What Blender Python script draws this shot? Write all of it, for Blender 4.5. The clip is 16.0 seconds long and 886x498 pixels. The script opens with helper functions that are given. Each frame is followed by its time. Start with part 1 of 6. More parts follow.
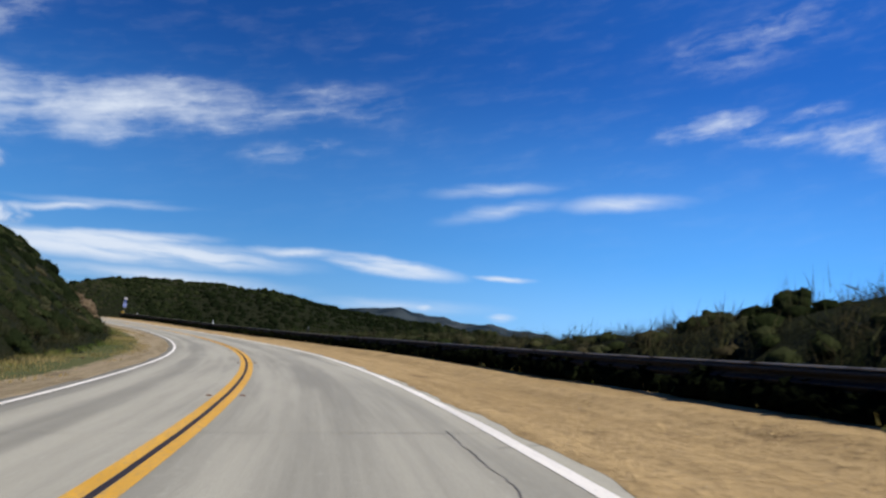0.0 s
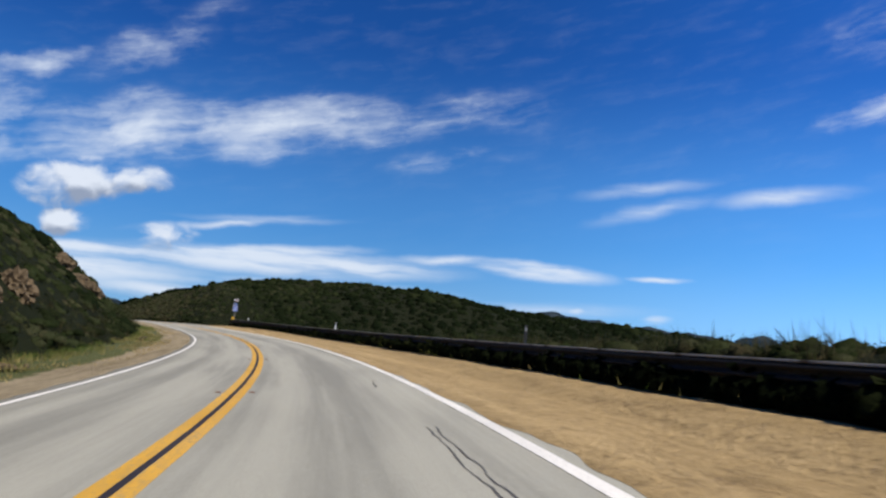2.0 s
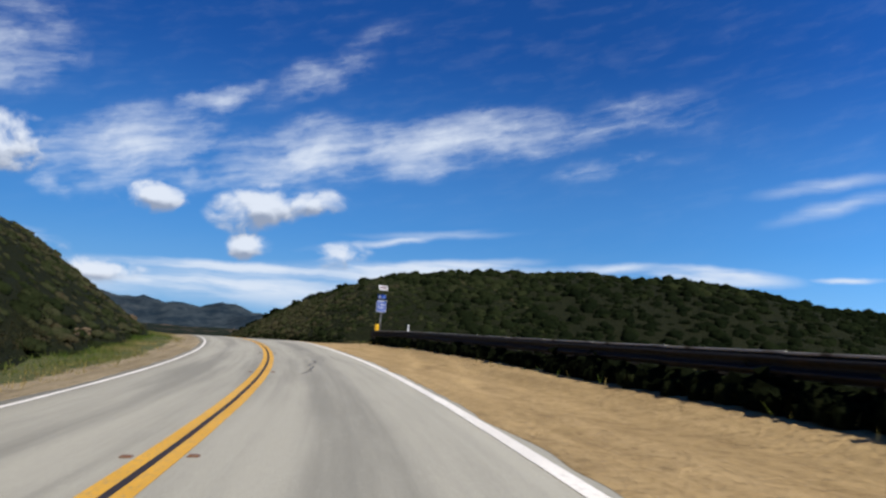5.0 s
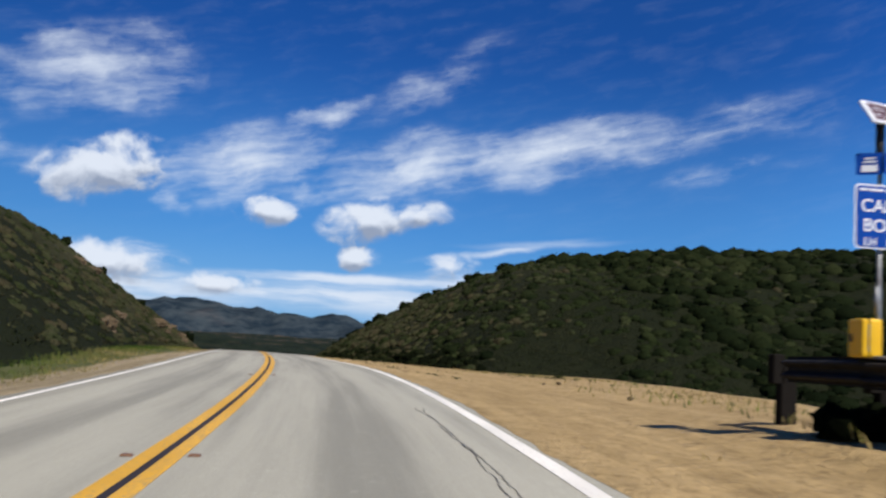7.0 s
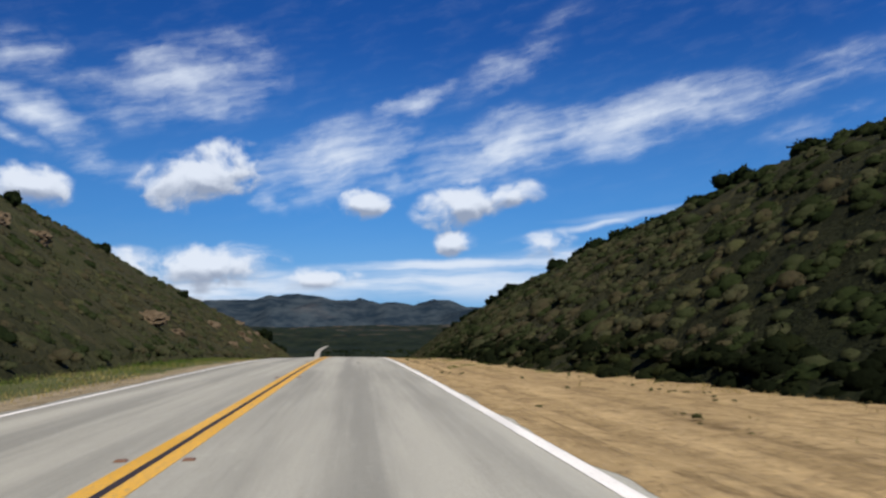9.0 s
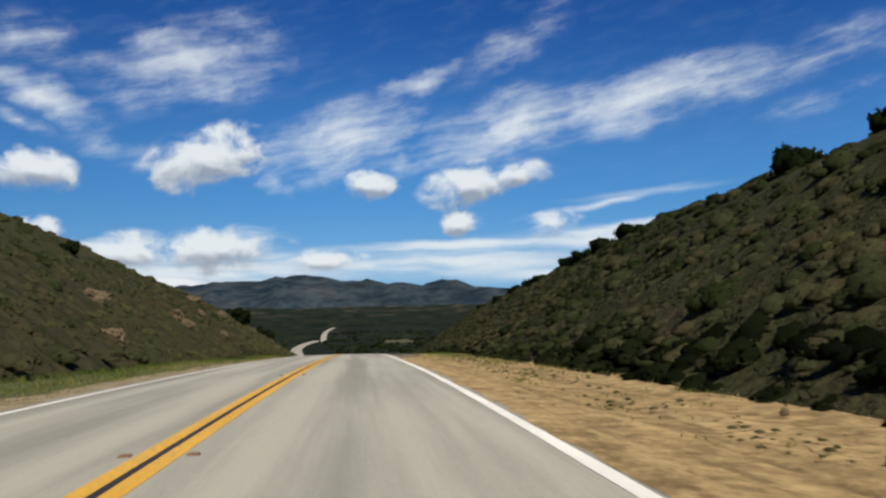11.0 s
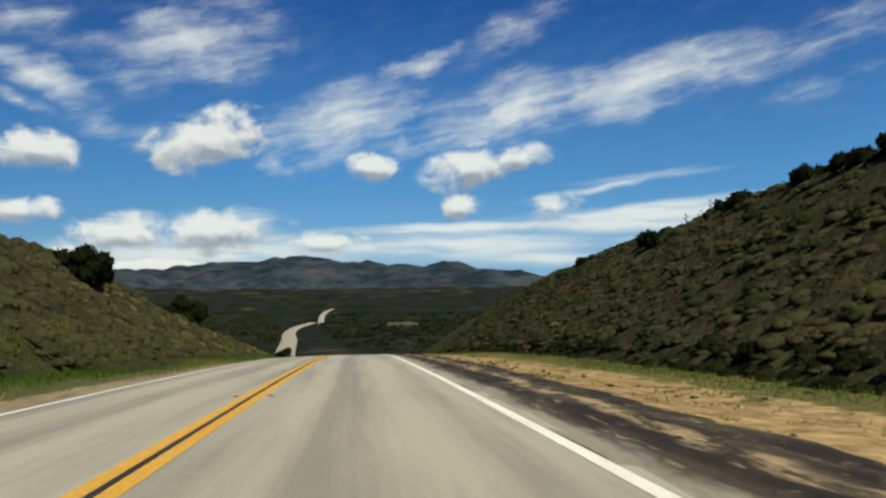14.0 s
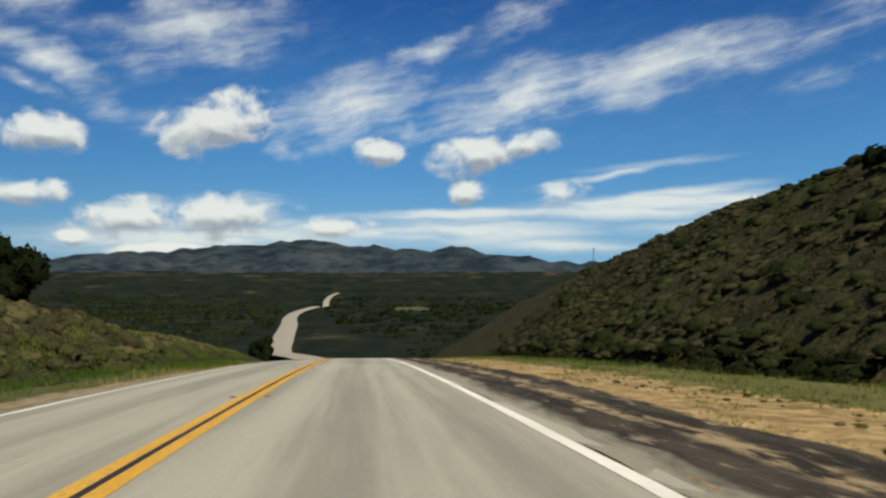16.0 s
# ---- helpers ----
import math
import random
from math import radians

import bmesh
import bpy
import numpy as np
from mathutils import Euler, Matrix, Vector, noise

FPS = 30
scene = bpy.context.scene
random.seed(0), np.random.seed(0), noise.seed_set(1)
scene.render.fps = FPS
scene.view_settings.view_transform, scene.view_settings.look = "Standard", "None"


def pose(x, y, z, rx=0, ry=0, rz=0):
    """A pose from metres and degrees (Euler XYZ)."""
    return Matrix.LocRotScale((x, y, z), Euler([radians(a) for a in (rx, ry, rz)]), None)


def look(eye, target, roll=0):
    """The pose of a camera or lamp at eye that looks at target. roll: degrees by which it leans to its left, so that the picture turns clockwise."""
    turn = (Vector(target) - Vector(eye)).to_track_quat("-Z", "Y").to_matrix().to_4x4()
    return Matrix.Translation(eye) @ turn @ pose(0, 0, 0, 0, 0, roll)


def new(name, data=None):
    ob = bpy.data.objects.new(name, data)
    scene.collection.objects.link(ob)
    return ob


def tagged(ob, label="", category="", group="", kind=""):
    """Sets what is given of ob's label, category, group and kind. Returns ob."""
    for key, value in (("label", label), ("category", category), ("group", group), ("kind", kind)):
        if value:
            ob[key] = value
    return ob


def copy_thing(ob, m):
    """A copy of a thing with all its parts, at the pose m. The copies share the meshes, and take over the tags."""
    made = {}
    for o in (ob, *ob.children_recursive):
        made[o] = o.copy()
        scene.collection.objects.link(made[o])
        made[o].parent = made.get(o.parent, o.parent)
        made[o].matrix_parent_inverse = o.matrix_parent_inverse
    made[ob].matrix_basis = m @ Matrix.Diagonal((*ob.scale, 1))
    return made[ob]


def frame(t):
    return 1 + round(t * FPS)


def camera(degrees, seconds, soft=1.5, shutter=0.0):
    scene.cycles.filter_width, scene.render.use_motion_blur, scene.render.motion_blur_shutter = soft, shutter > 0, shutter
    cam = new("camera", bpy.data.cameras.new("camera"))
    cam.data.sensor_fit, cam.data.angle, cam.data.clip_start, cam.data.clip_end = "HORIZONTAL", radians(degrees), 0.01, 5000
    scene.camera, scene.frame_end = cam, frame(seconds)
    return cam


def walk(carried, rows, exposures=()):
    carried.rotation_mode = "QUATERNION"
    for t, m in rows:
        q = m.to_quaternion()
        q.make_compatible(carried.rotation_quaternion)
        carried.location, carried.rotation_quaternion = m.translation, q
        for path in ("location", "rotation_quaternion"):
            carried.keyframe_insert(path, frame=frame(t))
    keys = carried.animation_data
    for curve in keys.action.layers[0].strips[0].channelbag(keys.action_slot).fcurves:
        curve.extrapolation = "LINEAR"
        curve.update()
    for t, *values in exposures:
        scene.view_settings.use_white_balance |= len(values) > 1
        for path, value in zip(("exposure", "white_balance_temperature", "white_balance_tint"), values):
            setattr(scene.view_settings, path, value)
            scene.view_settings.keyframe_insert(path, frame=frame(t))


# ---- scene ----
FOV = 52.2
cam = camera(FOV, 16.0, soft=2.45, shutter=0.1)
# seconds, place, turn (rx, ry, rz)
PATH = [
    (0, 1.168, -0.823, 1.181, 97.348, -5.981, -40.093),
    (0.5, 7.137, 8.488, 1.405, 97.214, -4.877, -37.618),
    (1, 12.697, 18.047, 1.611, 96.92, -4.845, -35.007),
    (1.5, 17.837, 27.836, 1.809, 96.987, -5.469, -32.394),
    (2, 22.602, 37.808, 2.002, 96.755, -4.984, -30.412),
    (2.5, 26.975, 47.955, 2.184, 96.682, -5.103, -27.822),
    (3, 30.972, 58.25, 2.37, 96.732, -4.22, -25.834),
    (3.5, 34.641, 68.661, 2.559, 96.716, -4.116, -24.256),
    (4, 38.015, 79.169, 2.748, 96.699, -4.012, -22.678),
    (4.5, 41.099, 89.765, 2.936, 96.683, -3.907, -21.1),
    (5, 43.893, 100.443, 3.122, 96.667, -3.803, -19.523),
    (5.5, 46.375, 111.2, 3.314, 96.65, -3.699, -17.945),
    (6, 48.459, 122.042, 3.518, 96.803, -3.524, -15.677),
    (6.5, 50.217, 132.936, 3.738, 96.913, -3.471, -14.344),
    (7, 51.776, 143.862, 3.974, 96.865, -3.773, -12.66),
    (7.5, 53.009, 154.839, 4.19, 96.706, -2.533, -10.887),
    (8, 53.89, 165.851, 4.353, 96.408, -2.842, -8.81),
    (8.5, 54.488, 176.876, 4.451, 95.63, -1.004, -7.192),
    (9, 54.857, 187.903, 4.489, 95.498, 0.413, -6.093),
    (9.5, 55.01, 198.918, 4.509, 95.437, 0.823, -5.798),
    (10, 55.105, 209.925, 4.522, 94.729, 1.171, -5.671),
    (10.5, 55.186, 220.931, 4.5, 94.491, 1.053, -5.647),
    (11, 55.264, 231.936, 4.425, 94.253, 0.935, -5.623),
    (11.5, 55.335, 242.943, 4.283, 94.015, 0.817, -5.598),
    (12, 55.396, 253.948, 4.062, 93.777, 0.699, -5.571),
    (12.5, 55.45, 264.95, 3.78, 93.539, 0.581, -5.544),
    (13, 55.514, 275.949, 3.457, 93.392, 0.801, -5.547),
    (13.5, 55.569, 286.946, 3.113, 93.369, 0.751, -5.555),
    (14, 55.615, 297.943, 2.758, 93.166, 0.545, -5.628),
    (14.5, 55.652, 308.941, 2.379, 92.912, 0.262, -5.582),
    (15, 55.7, 319.938, 1.962, 92.683, 0.287, -5.457),
    (15.5, 55.74, 330.933, 1.503, 92.471, 0.195, -5.332),
    (16, 55.773, 341.927, 0.997, 92.29, -0, -5.236),
]
EXPOSURES = [(0, 0.30, 6400, 10), (9.6, 0.30, 6420, 10), (12.6, 0.30, 7450, 1), (16, 0.27, 7450, 2)]
walk(cam, [(t, pose(*p)) for t, *p in PATH], EXPOSURES)

# ---- world and sun ----
SUN_AZ, SUN_EL = 158.0, 51.0      # degrees clockwise from +y, and above the horizon
SKY, SUN = 0.066, 4.6
CUMULUS = [(-8.9, 9.9, 4.1, 1.9, 16, 1.0), (-19.0, 8.9, 2.6, 1.3, -1, 1.0), (1.0, 8.4, 2.1, 1.0, 8, 1.0), (7.3, 8.3, 2.9, 1.5, 12, 1.0), (10.4, 8.9, 2.4, 0.9, 8, 0.75), (6.9, 5.9, 1.4, 0.9, 7, 0.9), (12.6, 5.7, 2.0, 0.9, 10, 0.75), (-19.3, 5.5, 2.2, 0.9, 1, 0.95), (-14.0, 4.1, 3.6, 1.3, 4, 0.95), (-8.4, 4.3, 4.2, 1.5, 5, 1.0), (-2.0, 3.6, 3.2, 0.8, 3, 0.7), (-16.7, 2.9, 1.5, 0.6, 2, 0.9), (-11.9, 2.2, 3.3, 0.5, 1, 1.1)]
WISPS = [(9.5, 11.7, 5.5, 2.6, 12, 1.0), (18.3, 13.2, 10.5, 2.1, 9, 0.95), (30.0, 15.0, 9.0, 1.8, 9, 0.38), (-18.2, 12.9, 4.2, 1.4, -18, 0.88), (-10.2, 15.5, 6.4, 3.2, 14, 0.80), (-18.8, 16.0, 3.2, 2.0, -20, 0.6), (-0.6, 11.2, 5.8, 2.6, 20, 0.95), (4.3, 15.0, 3.0, 0.8, 22, 0.9), (10.5, 17.0, 5.0, 1.6, 26, 0.5), (28.0, 11.7, 5.0, 1.1, 7, 0.32)]
WISPS += [(-20.0, 11.3, 2.4, 0.6, -9, 0.55), (-15.0, 10.4, 2.6, 0.9, -10, 0.55), (-4.6, 8.0, 1.4, 0.8, 3, 0.7), (2.8, 9.4, 2.8, 1.1, 8, 0.6), (55.6, 16.4, 3.6, 0.9, 20, 0.7), (59.0, 15.7, 4.5, 1.2, -6, 0.42), (60.9, 17.0, 2.6, 0.6, 9, 0.4), (64.2, 15.3, 4.5, 1.6, -6, 0.55), (58.7, 21.6, 9.5, 2.0, 14, 0.34), (29.3, 11.9, 6.5, 0.8, 8, 0.35), (13.8, 19.6, 4.0, 1.4, 30, 0.26)]
BANDS = [(6.8, 4.5, 9.6, 0.4, 1, 0.8), (17.2, 5.3, 7.9, 0.5, 6, 0.85), (5.4, 3.3, 11.0, 0.6, 0, 0.85), (12.8, 2.5, 7.0, 0.6, -2, 0.6), (18.6, 7.5, 5.6, 0.3, 4, 0.35), (-5.2, 3.8, 2.4, 0.4, 3, 0.5), (19.6, 4.9, 11.9, 0.9, 2, 0.9), (30.4, 6.0, 3.8, 0.4, 3, 0.6), (36.1, 5.8, 4.7, 0.6, -2, 0.95)]
BANDS += [(-9.0, 2.9, 13.0, 1.3, 1, 0.7), (7.5, 3.4, 9.0, 1.3, 0, 0.65), (22.5, 3.5, 9.1, 0.7, 1, 0.5), (42.7, 10.0, 4.5, 0.6, 13, 0.38), (50.3, 11.1, 4.5, 0.6, 6, 0.52), (42.2, 11.3, 4.5, 0.5, 8, 0.40), (43.5, 5.8, 2.0, 0.2, 1, 0.6), (16.1, 7.0, 6.0, 0.3, 10, 0.5), (36.8, 3.4, 7.1, 0.6, 3, 0.35), (38.3, 3.5, 0.9, 0.3, 6, 0.6), (43.4, 3.3, 0.9, 0.3, 6, 0.6)]


class Net:
    """Short hand for building a node tree."""

    def __init__(self, tree):
        self.t = tree

    def put(self, kind, ins=(), **attrs):
        n = self.t.nodes.new(kind)
        for k, v in attrs.items():
            if k == "op":
                n.operation = v
            elif k == "data":
                n.data_type = v
            elif k == "blend":
                n.blend_type = v
            elif k == "dims":
                n.noise_dimensions = v
            elif k == "vtype":
                n.vector_type = v
            elif k == "interp":
                n.interpolation_type = v
            elif k == "attr":
                n.attribute_name = v
            elif k == "feature":
                n.feature = v
        for key, v in (ins.items() if isinstance(ins, dict) else enumerate(ins)):
            if v is None:
                continue
            if isinstance(v, bpy.types.NodeSocket):
                self.t.links.new(v, n.inputs[key])
            else:
                n.inputs[key].default_value = v
        return n

    def math(self, op, a, b=None, c=None):
        return self.put("ShaderNodeMath", (a, b, c), op=op).outputs[0]

    def vec(self, op, a, b=None):
        n = self.put("ShaderNodeVectorMath", (a, b), op=op)
        return n.outputs["Value"] if op in ("LENGTH", "DOT_PRODUCT") else n.outputs[0]

    def xyz(self, x, y, z=0.0):
        return self.put("ShaderNodeCombineXYZ", (x, y, z)).outputs[0]

    def noise(self, vec, scale, detail=3.0, rough=0.55, distort=0.0):
        return self.put("ShaderNodeTexNoise", {"Vector": vec, "Scale": scale, "Detail": detail, "Roughness": rough, "Distortion": distort}).outputs[0]

    def mix(self, f, a, b, blend="MIX"):
        n = self.t.nodes.new("ShaderNodeMix")
        n.data_type, n.blend_type = "RGBA", blend
        for i, v in ((0, f), (6, a), (7, b)):
            if isinstance(v, bpy.types.NodeSocket):
                self.t.links.new(v, n.inputs[i])
            else:
                n.inputs[i].default_value = (*v, 1) if isinstance(v, tuple) and len(v) == 3 else v
        return n.outputs[2]

    def ramp(self, f, a, b, lo=0.0, hi=1.0, interp="SMOOTHSTEP"):
        return self.put("ShaderNodeMapRange", {"Value": f, "From Min": a, "From Max": b, "To Min": lo, "To Max": hi}, interp=interp).outputs[0]

    def attr(self, name):
        return self.put("ShaderNodeAttribute", attr=name).outputs["Fac"]


world = bpy.data.worlds.new("sky")
scene.world = world
world.use_nodes = True
w = Net(world.node_tree)
sky = world.node_tree.nodes.new("ShaderNodeTexSky")
sky.sky_type, sky.sun_disc = "NISHITA", False
sky.sun_elevation, sky.sun_rotation = radians(SUN_EL), radians(SUN_AZ)
sky.altitude, sky.air_density, sky.dust_density, sky.ozone_density = 400, 1.0, 0.3, 3.0
way = w.put("ShaderNodeTexCoord").outputs["Generated"]
sep = w.put("ShaderNodeSeparateXYZ", (way,))
az = w.math("MULTIPLY", w.math("ARCTAN2", sep.outputs[0], sep.outputs[1]), 57.2958)
el = w.math("MULTIPLY", w.math("ARCSINE", sep.outputs[2]), 57.2958)
dome0 = w.xyz(az, el)
fray = w.put("ShaderNodeTexNoise", {"Vector": dome0, "Scale": 0.30, "Detail": 5.0, "Roughness": 0.55}).outputs[1]
dome = w.vec("ADD", dome0, w.vec("MULTIPLY", w.vec("SUBTRACT", fray, (0.5, 0.5, 0.5)), (3.6, 1.5, 0)))
bend = w.put("ShaderNodeTexNoise", {"Vector": dome0, "Scale": 0.11, "Detail": 2.0}).outputs[1]
dome = w.vec("ADD", dome, w.vec("MULTIPLY", w.vec("SUBTRACT", bend, (0.5, 0.5, 0.5)), (5.0, 3.6, 0)))
still = w.vec("ADD", dome0, w.vec("MULTIPLY", w.vec("SUBTRACT", fray, (0.5, 0.5, 0.5)), (2.2, 0.55, 0)))


def cover(rows, inner, lift=0.0, on=dome):
    """The thickest of the clouds in rows: azimuth, elevation, half length, half width, tilt, density."""
    total = None
    for a, e, ln, wd, tilt, k in rows:
        m = w.put("ShaderNodeMapping", {"Vector": on, "Location": (a, e - lift, 0), "Rotation": (0, 0, radians(tilt)), "Scale": (ln, wd, 1)}, vtype="TEXTURE").outputs[0]
        f = w.math("MULTIPLY", w.ramp(w.vec("LENGTH", m), 1.25, inner, 0, 1, "LINEAR"), k)
        total = f if total is None else w.math("MAXIMUM", total, f)
    return total


tilted = w.put("ShaderNodeMapping", {"Vector": still, "Rotation": (0, 0, radians(-13))}).outputs[0]
warp = w.put("ShaderNodeTexNoise", {"Vector": dome, "Scale": 0.35, "Detail": 2.0}).outputs[1]
streaky = w.vec("ADD", w.vec("MULTIPLY", tilted, (0.17, 0.95, 1)), w.vec("MULTIPLY", warp, (0.40, 0.40, 0)))
streak = w.noise(streaky, 1.1, 7.0, 0.62)
flat = w.noise(w.vec("ADD", w.vec("MULTIPLY", still, (0.10, 0.9, 1)), w.vec("MULTIPLY", warp, (0.2, 0.2, 0))), 1.3, 5.0, 0.55)
puff = w.noise(w.vec("MULTIPLY", dome, (0.8, 1.15, 1)), 0.62, 5.0, 0.50)
puff_up = w.noise(w.vec("ADD", w.vec("MULTIPLY", dome, (0.8, 1.15, 1)), (0.18, 0.36, 0)), 0.62, 3.0, 0.50)
wc, bc, hc = cover(WISPS, 0.0), cover(BANDS, 0.0, 0.0, still), cover(CUMULUS, 0.0, 0.0, still)


def ragged(mask, grain, gain, lo, hi, reach):
    """A cloud mask with its edge frayed by grain, and nothing outside it."""
    k = w.math("MULTIPLY", w.math("SUBTRACT", grain, 0.5), gain)
    k = w.math("MULTIPLY", k, w.ramp(mask, 0.0, reach, 0, 1, "LINEAR"))
    return w.ramp(w.math("ADD", mask, k), lo, hi, 0, 1)


fleece = w.noise(w.vec("ADD", w.vec("MULTIPLY", tilted, (0.38, 0.85, 1)), w.vec("MULTIPLY", warp, (0.3, 0.3, 0))), 1.0, 5.0, 0.58)
weave = w.math("ADD", w.math("MULTIPLY", streak, 0.55), w.math("MULTIPLY", fleece, 0.45))
wisp = w.math("MULTIPLY", w.ramp(w.math("ADD", wc, w.math("MULTIPLY", w.math("MULTIPLY", w.math("SUBTRACT", weave, 0.5), 2.0), w.ramp(wc, 0.0, 0.30))), 0.03, 1.31), 1.0)
veil = w.math("MULTIPLY", w.ramp(weave, 0.45, 0.75), w.math("MULTIPLY", w.ramp(el, 3, 14), 0.05))
band = w.math("MULTIPLY", w.math("MULTIPLY", w.ramp(bc, 0.0, 0.65), w.ramp(flat, 0.30, 0.58, 0.30, 1.0)), 0.90)
heap = ragged(hc, puff, 1.9, 0.06, 0.68, 0.25)
under = w.math("SUBTRACT", hc, cover(CUMULUS, 0.0, 0.6, still))
lit = w.ramp(w.math("ADD", w.math("MULTIPLY", w.math("SUBTRACT", puff, puff_up), 0.9), under), -0.34, 0.26, 0, 1)
air = w.mix(1.0, sky.outputs[0], (0.165, 0.56, 1.20), "MULTIPLY")
haze = w.ramp(el, 20, 1, 0.0, 0.60)
air = w.mix(haze, air, (2.6, 6.7, 11.8))
air = w.mix(w.ramp(el, 8, 0, 0.0, 0.45), air, (6.6, 9.0, 11.6))
side = w.math("MULTIPLY", w.ramp(az, 24, 64, 0.77, 1.30), w.ramp(az, -22, 2, 0.88, 1.0))
air = w.vec("MULTIPLY", air, w.xyz(w.math("MULTIPLY", side, 0.86), side, w.math("MULTIPLY", side, 1.08)))
thin = w.math("MAXIMUM", w.math("MAXIMUM", wisp, veil), band)
air = w.mix(thin, air, (9.4, 10.2, 11.4))
heap_col = w.mix(lit, (3.9, 4.5, 5.8), (9.9, 10.5, 11.5))
air = w.mix(w.math("MULTIPLY", heap, 0.93), air, heap_col)
back = world.node_tree.nodes["Background"]
back.inputs["Strength"].default_value = SKY
world.node_tree.links.new(air, back.inputs["Color"])

sun = new("sun", bpy.data.lights.new("sun", "SUN"))
sun.data.energy, sun.data.angle, sun.data.color = SUN, radians(0.53), (1.0, 0.94, 0.84)
sa, se = radians(SUN_AZ), radians(SUN_EL)
sun.matrix_world = look(Vector((math.sin(sa) * math.cos(se), math.cos(sa) * math.cos(se), math.sin(se))) * 300, (0, 0, 0))

# ---- road line: distance along the centre line, degrees ----
HEADING = [(-60, -46.09), (0, -34.09), (22, -29.17), (44, -24.41), (66, -20.23), (88, -16.97), (110, -13.82), (132, -10.28), (154, -6.97), (176, -3.48), (198, -1.15), (220, -0.5), (242, -0.42), (264, -0.33), (286, -0.25), (308, -0.17), (330, -0.08), (352, 0.0), (420, 0.5), (470, 2.0), (560, 4.0)]
GRADE = [(-60, 1.6), (0, 1.3), (22, 1.1), (44, 0.99), (66, 1.01), (88, 0.99), (110, 0.98), (132, 1.13), (154, 1.24), (176, 0.83), (198, 0.24), (220, 0.02), (242, -0.53), (264, -1.32), (286, -1.76), (308, -1.91), (330, -2.3), (352, -2.77), (420, -4.6), (470, -5.2), (560, -4.5)]
BANK = [(-60, -6.0), (0, -5.85), (22, -4.94), (44, -4.79), (66, -4.15), (88, -3.78), (110, -3.63), (132, -3.43), (154, -3.03), (176, -1.95), (198, -0.22), (220, -0.13), (242, 0.07), (264, 0.08), (286, 0.13), (308, -0.08), (330, -0.39), (352, -0.69), (560, 0.0)]


def glide(tab, s):
    x, y = (np.array(c, float) for c in zip(*tab))
    m = np.gradient(y, x)
    i = np.clip(np.searchsorted(x, s) - 1, 0, len(x) - 2)
    h = x[i + 1] - x[i]
    u = np.clip((s - x[i]) / h, 0, 1)
    return ((2 * u**3 - 3 * u**2 + 1) * y[i] + (u**3 - 2 * u**2 + u) * h * m[i]
            + (3 * u**2 - 2 * u**3) * y[i + 1] + (u**3 - u**2) * h * m[i + 1])


S = np.arange(-60, 560.01, 0.5)
ha, ga, ba = (np.radians(glide(tab, S)) for tab in (HEADING, GRADE, BANK))
FWD = np.stack([-np.sin(ha) * np.cos(ga), np.cos(ha) * np.cos(ga), np.sin(ga)], 1)
CEN = np.cumsum(FWD * 0.5, 0)
CEN -= CEN[np.argmin(abs(S))]
RH = np.stack([np.cos(ha), np.sin(ha), 0 * ha], 1)
UPV = np.cross(RH, FWD)
RGT = RH * np.cos(ba)[:, None] - UPV * np.sin(ba)[:, None]
NRM = UPV * np.cos(ba)[:, None] + RH * np.sin(ba)[:, None]


def crown(s):
    return np.interp(s, [170, 215], [0, 0.02])


def at(s, d, h=0.0):
    """World places d metres right of the centre line and h above the road's plane."""
    s, d, h = np.broadcast_arrays(np.asarray(s, float), np.asarray(d, float), np.asarray(h, float))
    up = h - np.abs(d) * crown(s)
    return np.stack([np.interp(s, S, CEN[:, k]) + d * np.interp(s, S, RGT[:, k]) + up * np.interp(s, S, NRM[:, k]) for k in range(3)], -1)


def turn_at(s):
    """The road's heading at s, in degrees."""
    return float(np.degrees(np.interp(s, S, ha)))


def lerp(tab, s):
    return np.interp(s, *zip(*tab))


RIGHT_LINE = [(-20, 3.33), (40, 3.24), (90, 3.13), (150, 3.02), (190, 3.46), (230, 3.34), (280, 3.46), (302, 3.60), (320, 3.56), (338, 3.56), (358, 3.67), (400, 3.4)]
LEFT_LINE = [(-20, 2.99), (40, 2.85), (90, 2.89), (150, 2.97), (190, 3.15), (230, 3.21), (280, 3.23), (320, 3.24), (352, 3.18), (400, 3.14)]


# ---- mesh helpers ----
def mesh_of(name, verts, faces, mat=None, smooth=False, attrs=(), normals=None):
    me = bpy.data.meshes.new(name)
    verts = np.asarray(verts, np.float32).reshape(-1, 3)
    faces = np.asarray(faces, np.int32)
    k = faces.shape[1]
    me.vertices.add(len(verts))
    me.vertices.foreach_set("co", verts.ravel())
    me.loops.add(faces.size)
    me.loops.foreach_set("vertex_index", faces.ravel())
    me.polygons.add(len(faces))
    me.polygons.foreach_set("loop_start", np.arange(0, faces.size, k, dtype=np.int32))
    me.polygons.foreach_set("use_smooth", np.full(len(faces), smooth))
    me.update(calc_edges=True)
    for key, val in attrs:
        me.attributes.new(key, "FLOAT", "POINT").data.foreach_set("value", np.asarray(val, np.float32).ravel())
    if mat:
        me.materials.append(mat)
    if normals is not None:
        me.normals_split_custom_set_from_vertices(np.asarray(normals, np.float32).reshape(-1, 3))
    return me


def grid_faces(n, m):
    i = np.arange(n - 1)[:, None] * m + np.arange(m - 1)[None]
    return np.stack([i, i + 1, i + 1 + m, i + m], -1).reshape(-1, 4)


